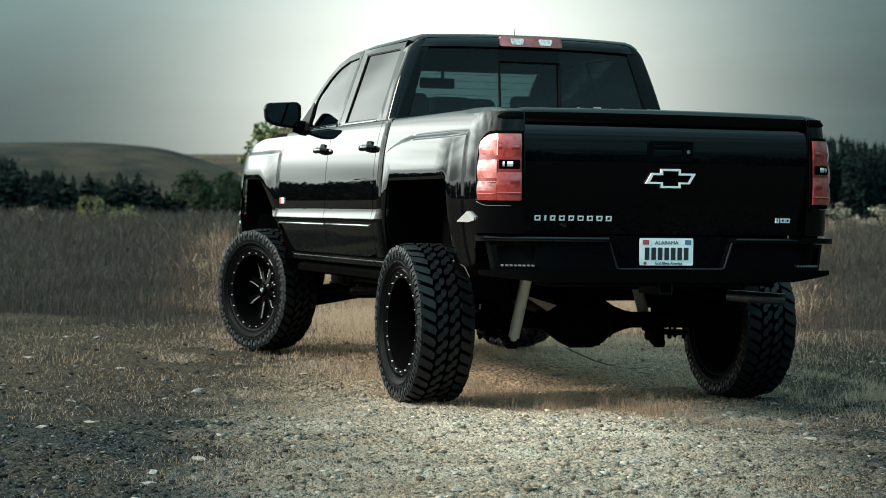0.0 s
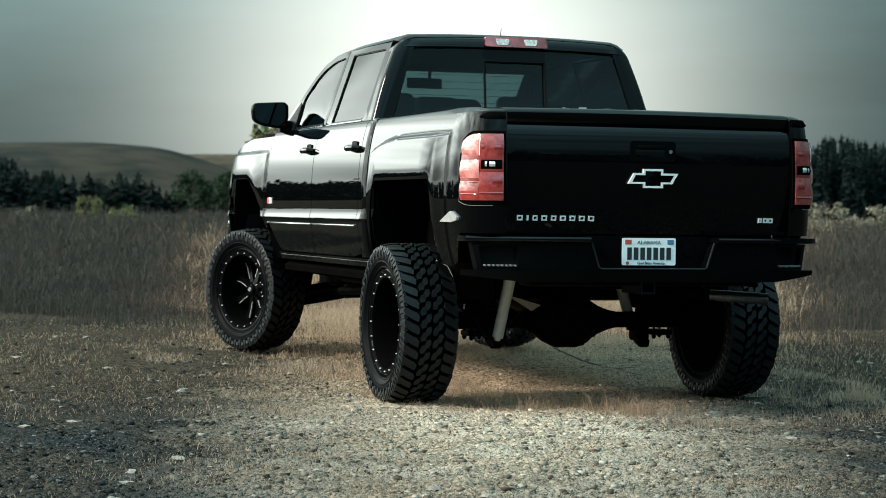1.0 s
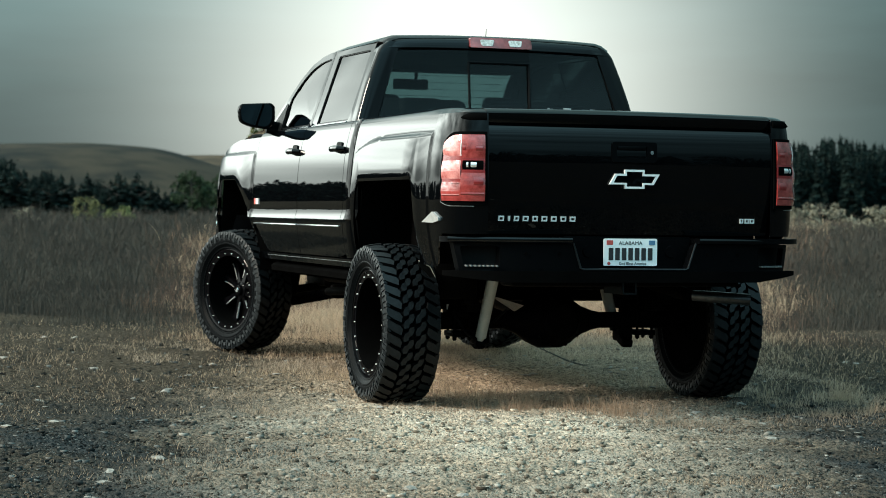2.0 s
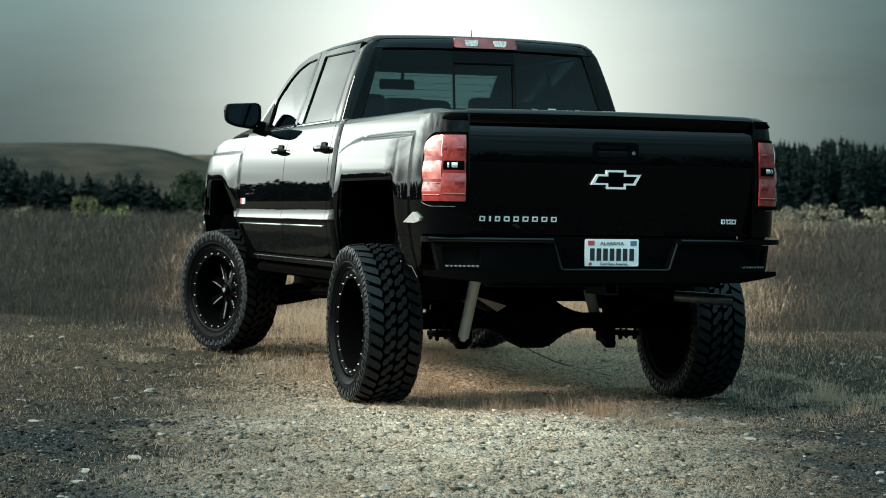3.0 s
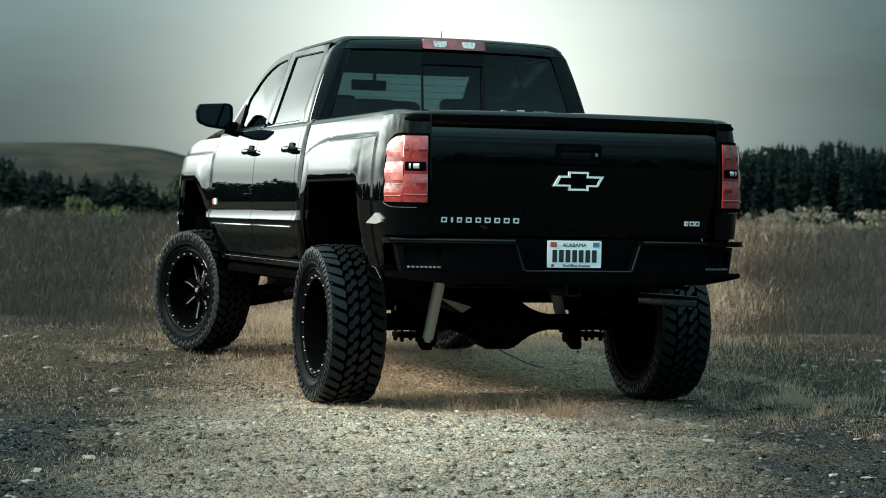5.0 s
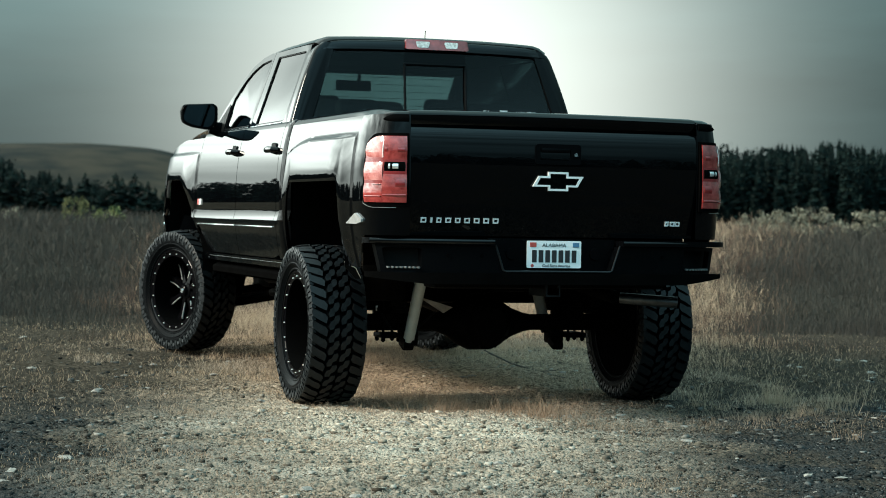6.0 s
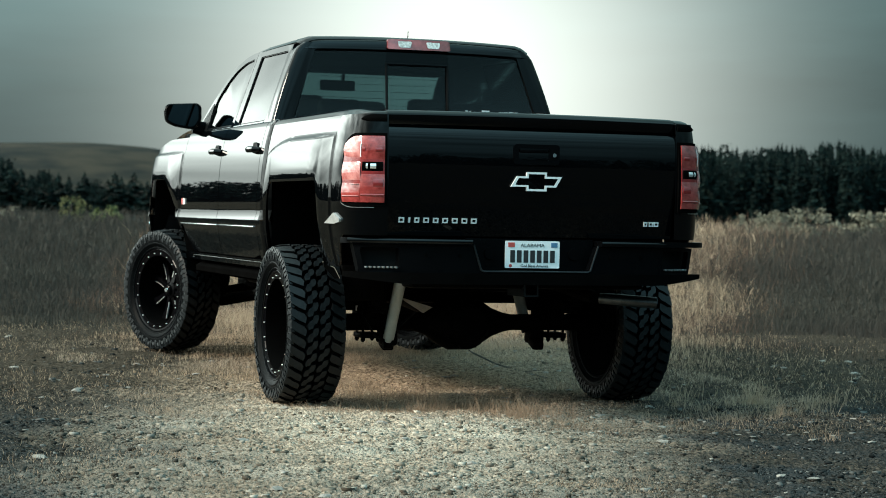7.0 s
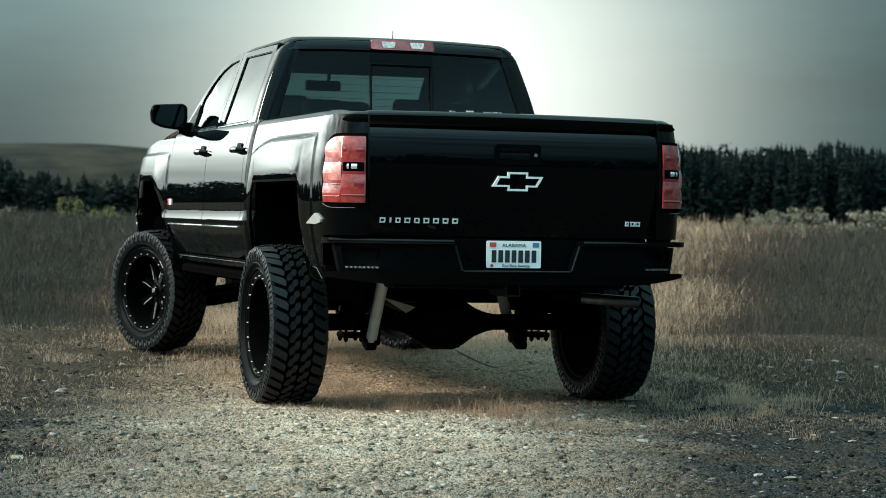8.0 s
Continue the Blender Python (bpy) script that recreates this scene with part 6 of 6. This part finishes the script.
def build_stones():
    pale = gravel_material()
    cube = np.array([(a, b, c) for a in (-1, 1) for b in (-1, 1) for c in (-1, 1)], float)
    quads = np.array([(0, 1, 3, 2), (4, 6, 7, 5), (0, 4, 5, 1), (2, 3, 7, 6), (0, 2, 6, 4), (1, 5, 7, 3)])

    def scatter(n, d0, d1, s0, s1, spread, seed):
        x, y, d = wedge(n, d0, d1, 1.7, spread)
        ns = noise_at(x, y, 0.6, seed)
        keep = rng.uniform(0, 1, n) < np.clip(0.80 - 0.8 * ns, 0.35, 1) * np.where(y > -0.6, 0.22, 1.0)
        x, y = x[keep], y[keep]
        k = len(x)
        size = s0 + (s1 - s0) * rng.uniform(0, 1, k) ** 4.5
        v = cube[None] * rng.uniform(0.30, 1.0, (k, 8, 3)) * (size / 2)[:, None, None] * np.stack((rng.uniform(0.8, 1.5, k), rng.uniform(0.8, 1.3, k), rng.uniform(0.35, 0.75, k)), 1)[:, None, :]
        a = rng.uniform(0, 2 * math.pi, k)
        c, s = np.cos(a)[:, None], np.sin(a)[:, None]
        vx, vy = v[:, :, 0] * c - v[:, :, 1] * s, v[:, :, 0] * s + v[:, :, 1] * c
        gz = np.array([ground_z(p, q) for p, q in zip(x, y)])
        v = np.stack((vx + x[:, None], vy + y[:, None], v[:, :, 2] + (gz + size * 0.10)[:, None]), 2).reshape(-1, 3)
        q = (np.arange(k)[:, None, None] * 8 + quads[None]).reshape(-1, 4)
        return raw_mesh("gravel", v, q, np.zeros((0, 3), int), pale)
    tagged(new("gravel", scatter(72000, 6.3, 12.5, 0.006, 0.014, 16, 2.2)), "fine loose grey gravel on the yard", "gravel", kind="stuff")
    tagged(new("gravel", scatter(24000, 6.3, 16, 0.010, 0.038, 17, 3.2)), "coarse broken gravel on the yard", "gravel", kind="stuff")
    # larger single stones
    shapes = []
    for k in range(6):
        bm = bmesh.new()
        bmesh.ops.create_icosphere(bm, subdivisions=1, radius=0.5)
        for v in bm.verts:
            q = noise.noise(v.co * 1.7 + Vector((k * 7.0, 0, 0)))
            v.co *= 1 + 0.9 * q
            v.co.x *= 1.3
            v.co.z *= 0.36
        me = bpy.data.meshes.new("stone")
        bm.to_mesh(me)
        bm.free()
        me.materials.append(BIG_STONE)
        shapes.append(me)
    x, y, d = wedge(210, 6.6, 16.5, 1.5, 17)
    for i in range(210):
        if abs(abs(x[i]) - WHEEL_X) < 0.26 and (abs(y[i]) < 0.3 or abs(y[i] - FRONT_Y) < 0.3):
            continue
        s = 0.022 + 0.040 * rng.uniform() ** 2.5
        ob = shared("stone", shapes[i % 6], Matrix.Translation((x[i], y[i], ground_z(x[i], y[i]) + s * 0.12)) @ Matrix.Rotation(rng.uniform(0, 6.28), 4, "Z") @ Matrix.Scale(s, 4))
        tagged(ob, "small pale angular stone lying on gravel", "stone", "loose stones on the yard")


BIG_STONE = surface("pale_stone", (0.11, 0.100, 0.086), (0.33, 0.303, 0.266), 2.5, 0.85, bump=0.004, fine=18)
NEEDLES = surface("dark_conifer_needles", (0.0034, 0.0082, 0.0078), (0.0125, 0.026, 0.0225), 0.6, 0.8, island=0.6, per_object=True, fine=3, spec=0.08)
NEEDLES_FAR = surface("forest_foliage", (0.0032, 0.0074, 0.0070), (0.0100, 0.0205, 0.0180), 0.1, 0.85, island=0.7, per_object=True, fine=1, spec=0.08)
BARK = surface("dull_bark", (0.03, 0.025, 0.02), (0.07, 0.06, 0.05), 4, 0.9, bump=0.01)
LEAF_GREEN = surface("olive_leaves", (0.06, 0.075, 0.03), (0.19, 0.21, 0.09), 0.8, 0.7, island=0.7, per_object=True, fine=4, spec=0.08)
LEAF_DEEP = surface("deep_green_leaves", (0.008, 0.017, 0.009), (0.028, 0.050, 0.024), 0.8, 0.7, island=0.7, per_object=True, fine=4, spec=0.08)
LEAF_YELLOW = surface("yellowing_leaves", (0.06, 0.066, 0.03), (0.17, 0.17, 0.08), 0.8, 0.7, island=0.6, per_object=True, fine=4, spec=0.08)
LEAF_PALE = surface("pale_silvery_leaves", (0.080, 0.076, 0.056), (0.235, 0.222, 0.170), 0.8, 0.7, island=0.6, per_object=True, fine=4, spec=0.08)


def sprays(centres, sizes, per, r, flat=0.6):
    """Leaf cards scattered round clump centres: (n, 3) centres with a radius each."""
    v, k = [], 0
    for c, s in zip(centres, sizes):
        p = r.normal(0, 1, (per, 3))
        p = p / np.linalg.norm(p, axis=1)[:, None] * (r.uniform(0.25, 1.0, per) ** 0.5)[:, None] * s
        p[:, 2] *= flat
        a, b = r.normal(0, 1, (per, 3)), r.normal(0, 1, (per, 3))
        a /= np.linalg.norm(a, axis=1)[:, None]
        b -= a * (a * b).sum(1)[:, None]
        b /= np.linalg.norm(b, axis=1)[:, None]
        e = s * r.uniform(0.16, 0.34, per)[:, None]
        q = p + c
        v.append(np.stack((q - a * e, q - b * e * 0.55, q + a * e, q + b * e * 0.55), 1).reshape(-1, 3))
    v = np.concatenate(v)
    return v, np.arange(len(v)).reshape(-1, 4)


def conifer_crown(h, r, tiers=17, droop=0.22, spread=0.22):
    """Whorls of drooping boughs that shorten upwards, uneven in length."""
    vs, qs = [], []
    for t in range(tiers):
        f = t / (tiers - 1)
        z = h * (0.10 + 0.88 * f)
        reach = h * spread * (1 - f) ** 0.8 + 0.02 * h
        n = int(12 - 6 * f)
        for k in range(n):
            a = r.uniform(0, 2 * math.pi)
            L = reach * r.uniform(0.40, 1.2)
            d, s = np.array((math.cos(a), math.sin(a), 0)), np.array((-math.sin(a), math.cos(a), 0))
            w = L * r.uniform(0.28, 0.45)
            root, mid, tip = np.array((0, 0, z + 0.04 * h)), d * L * 0.55 + (0, 0, z), d * L + (0, 0, z - droop * L)
            low = np.array((0, 0, -0.10 * h * (1 - 0.6 * f)))
            i = len(vs)
            vs += [root, mid + s * w, tip, mid - s * w, mid + low, tip + low * 0.3]
            qs += [(i, i + 1, i + 2, i + 3), (i, i + 4, i + 5, i + 2)]
    i = len(vs)
    vs += [np.array((-0.012 * h, 0, h * 0.9)), np.array((0.012 * h, 0, h * 0.9)), np.array((0.002 * h, 0, h * 1.04)), np.array((-0.002 * h, 0, h * 1.04))]
    qs += [(i, i + 1, i + 2, i + 3)]
    return np.array(vs), np.array(qs)


def trunk_mesh(h, r0, limbs, r):
    bm = bmesh.new()
    add_tube(bm, [(0, 0, -0.3), (0.01 * h, 0, h * 0.35), (-0.01 * h, 0.01 * h, h * 0.7), (0, 0, h * 0.92)], [r0, r0 * 0.75, r0 * 0.45, r0 * 0.12], 8)
    for k in range(limbs):
        a, z = r.uniform(0, 6.28), h * r.uniform(0.25, 0.7)
        L = h * r.uniform(0.18, 0.34)
        add_tube(bm, [(0, 0, z), (math.cos(a) * L * 0.5, math.sin(a) * L * 0.5, z + L * 0.35), (math.cos(a) * L, math.sin(a) * L, z + L * 0.8)], [r0 * 0.4, r0 * 0.25, r0 * 0.08], 6)
    return bm


def plant(name, label, category, h, kind, leaf, seed, group=""):
    """A tree or shrub of height h at the origin: trunk with limbs, and a crown of sprays or boughs."""
    r = np.random.default_rng(seed)
    top = tagged(new(name), label, category, group)
    if kind == "conifer":
        part("trunk", trunk_mesh(h, h * 0.022, 2, r), BARK, top)
        v, q = conifer_crown(h, r)
    else:
        part("trunk", trunk_mesh(h, h * 0.03, 7, r), BARK, top)
        n = 60 if kind == "tree" else 30
        if kind == "tree":
            z = r.uniform(0.22, 0.98, n)
            rad = 0.36 * np.sqrt(np.clip(1 - ((z - 0.55) / 0.5) ** 2, 0.03, 1))
        else:
            z = r.uniform(0.10, 0.85, n)
            rad = 0.62 * np.sqrt(np.clip(1 - (z / 1.0) ** 2, 0.05, 1))
        a = r.uniform(0, 6.28, n)
        rr = rad * np.sqrt(r.uniform(0.1, 1, n))
        c = np.stack((rr * np.cos(a), rr * np.sin(a), z), 1) * h
        v, q = sprays(c, h * r.uniform(0.07, 0.14, n), 46, r, 0.8)
    ob = new("crown", raw_mesh("crown", v, q, NO_TRIS, leaf))
    ob.parent = top
    return top


def build_trees():
    r = np.random.default_rng(11)
    # conifers along the far edge of the field, each on its own
    protos = [plant("conifer", "dark green conifer at the field's far edge", "tree", 1.0, "conifer", NEEDLES, 20 + k, "conifers beyond the field") for k in range(4)]
    row = [(-60, 320), (-30, 306), (2, 300), (20, 296), (38, 300), (56, 318), (72, 326), (90, 318), (104, 308), (122, 312), (140, 322), (150, 306), (163, 330), (178, 336),
           (192, 318), (204, 305), (216, 314), (228, 322), (238, 306), (250, 322), (262, 320), (274, 330), (288, 338), (300, 334), (312, 322), (362, 322), (376, 328), (390, 316), (400, 308), (412, 318), (450, 322), (500, 316), (560, 320), (620, 312)]
    for i, (col, topline) in enumerate(row):
        d = 330 + r.uniform(-25, 35)
        h = 1.08 + (377 + 0.0157 * (col - 784) - topline) / 3596 * d
        p = out_there(bearing(col), d)
        m = Matrix.Translation((p.x, p.y, 0)) @ Matrix.Rotation(r.uniform(0, 6), 4, "Z") @ Matrix.Diagonal((h * 1.8, h * 1.8, h, 1))
        if i < 4:
            protos[i].matrix_basis = m
        else:
            o = copy_thing(protos[i % 4], Matrix.Identity(4))
            o.matrix_basis = m
    for col, topline, d, kind, leaf, label in (
            (334, 303, 250, "tree", LEAF_DEEP, "rounded deep green tree at the field's far edge"),
            (352, 318, 255, "tree", LEAF_DEEP, "rounded deep green tree at the field's far edge"),
            (398, 308, 240, "tree", LEAF_DEEP, "rounded deep green tree at the field's far edge"),
            (482, 226, 120, "tree", LEAF_GREEN, "olive green leafy tree beyond the field"),
            (138, 338, 78, "shrub", LEAF_YELLOW, "yellowing shrub in the dry field"),
            (158, 350, 80, "shrub", LEAF_YELLOW, "yellowing shrub in the dry field"),
            (200, 358, 82, "shrub", LEAF_GREEN, "low olive shrub in the dry field"),
            (34, 358, 76, "shrub", LEAF_PALE, "pale silvery shrub in the dry field"),
            (1345, 367, 74, "shrub", LEAF_PALE, "pale silvery shrub in front of the forest"),
            (1378, 361, 76, "shrub", LEAF_PALE, "pale silvery shrub in front of the forest"),
            (1404, 366, 75, "shrub", LEAF_PALE, "pale silvery shrub in front of the forest"),
            (1440, 354, 80, "shrub", LEAF_PALE, "pale silvery shrub in front of the forest"),
            (1476, 365, 74, "shrub", LEAF_PALE, "pale silvery shrub in front of the forest"),
            (1552, 359, 76, "shrub", LEAF_PALE, "pale silvery shrub in front of the forest"),
            (1580, 356, 76, "shrub", LEAF_PALE, "pale silvery shrub in front of the forest")):
        h = 1.08 + (377 + 0.0157 * (col - 784) - topline) / 3596 * d
        p = out_there(bearing(col), d)
        t = plant("tree" if kind == "tree" else "shrub", label, kind, h, kind, leaf, col)
        t.location = (p.x, p.y, 0)
        if leaf is LEAF_YELLOW:
            t.scale = (0.58, 0.58, 1.0)
    # woods: too many stems to count
    def wood(label, n, a0, a1, d0, d1, high, conifers, slim):
        vs, qs, k = [], [], 0
        for i in range(n):
            a = r.uniform(a0, a1)
            d = r.uniform(d0, d1)
            h = high(a, d) * r.uniform(0.86, 1.05)
            p = out_there(a, d)
            if r.uniform() < conifers:
                v, q = conifer_crown(h, r, 20, 0.18, 0.15 * slim)
            else:
                c = 24
                z = r.uniform(0.06, 0.97, c)
                rad = 0.17 * slim * np.sqrt(np.clip(1 - ((z - 0.42) / 0.6) ** 2, 0.05, 1))
                b = r.uniform(0, 6.28, c)
                v, q = sprays(np.stack((rad * np.cos(b), rad * np.sin(b), z), 1) * h, h * slim * r.uniform(0.065, 0.12, c), 15, r, 0.9)
            vs.append(v + (p.x, p.y, 0))
            qs.append(q + k)
            k += len(v)
        tagged(new("forest", raw_mesh("forest", np.concatenate(vs), np.concatenate(qs), NO_TRIS, NEEDLES_FAR)), label, "forest", kind="stuff")

    wood("dense dark green mixed forest", 900, 1.0, 17.0, 500, 590, lambda a, d: 1.08 + (0.0345 + 0.0013 * math.sin(a * 1.3) + 0.0010 * math.sin(a * 4.1 + 1)) * d, 0.85, 0.9)
    wood("dark conifer wood beyond the dry field", 240, -14.0, -7.4, 345, 400, lambda a, d: 1.08 + (0.0135 + 0.003 * math.sin(a * 5.0) - 0.0011 * (a + 12.6) + 0.008 * max(0.0, (-10.0 - a) / 2.6)) * d, 0.8, 1.2)
    wood("dark wood along the field's far side", 330, -60, -15.5, 330, 420, lambda a, d: 1.08 + (0.036 + 0.004 * math.sin(a * 0.7)) * d, 0.6, 1.9)
    wood("dark wood behind the yard", 260, 112, 215, 70, 95, lambda a, d: 6.6 + 0.9 * math.sin(a * 0.5), 0.4, 1.5)


def build_hills():
    """Two low grassy ridges, seen beyond the trees."""
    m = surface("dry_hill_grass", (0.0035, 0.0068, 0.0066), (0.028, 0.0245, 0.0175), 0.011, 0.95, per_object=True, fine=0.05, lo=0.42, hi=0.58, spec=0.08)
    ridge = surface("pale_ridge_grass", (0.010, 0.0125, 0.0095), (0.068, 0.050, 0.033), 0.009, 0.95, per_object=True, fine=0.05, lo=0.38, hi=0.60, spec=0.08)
    for name, d, width, cols, label in (
            ("hill", 1250, 260, [(-500, 262), (-200, 256), (0, 252), (150, 251), (230, 256), (275, 260), (320, 271), (380, 290), (460, 330), (540, 372)], "low rounded grassy hill"),
            ("hill", 1700, 420, [(-500, 300), (0, 290), (150, 282), (250, 274), (330, 273), (430, 274), (560, 279), (700, 290), (900, 305), (1300, 330), (2100, 350)], "long pale grassy ridge behind the hill")):
        bm = bmesh.new()
        xs = np.linspace(cols[0][0], cols[-1][0], 120)
        tops = np.interp(xs, [c for c, t in cols], [t for c, t in cols])
        tops = np.convolve(np.pad(tops, 3, mode="edge"), np.ones(7) / 7, "valid")
        rows = []
        for f in np.linspace(-1, 0.5, 16):
            ring = []
            for c, t in zip(xs, tops):
                z = max(0.0, 1.08 + (377 + 0.0157 * (c - 784) - t) / 3596 * d)
                p = out_there(bearing(c), d + f * width)
                s = math.cos(f * math.pi / 2) ** 1.3
                ring.append((p.x, p.y, z * s - 1.0 + 1.2 * s * noise.noise((p.x * 0.012, p.y * 0.012, 1)) * min(1.0, abs(f) * 3)))
            rows.append(ring)
        add_rings(bm, rows, closed=False, cap=False)
        bmesh.ops.recalc_face_normals(bm, faces=bm.faces[:])
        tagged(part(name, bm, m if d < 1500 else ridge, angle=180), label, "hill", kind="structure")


build_ground()
build_hills()
build_grass()
build_stones()
build_trees()
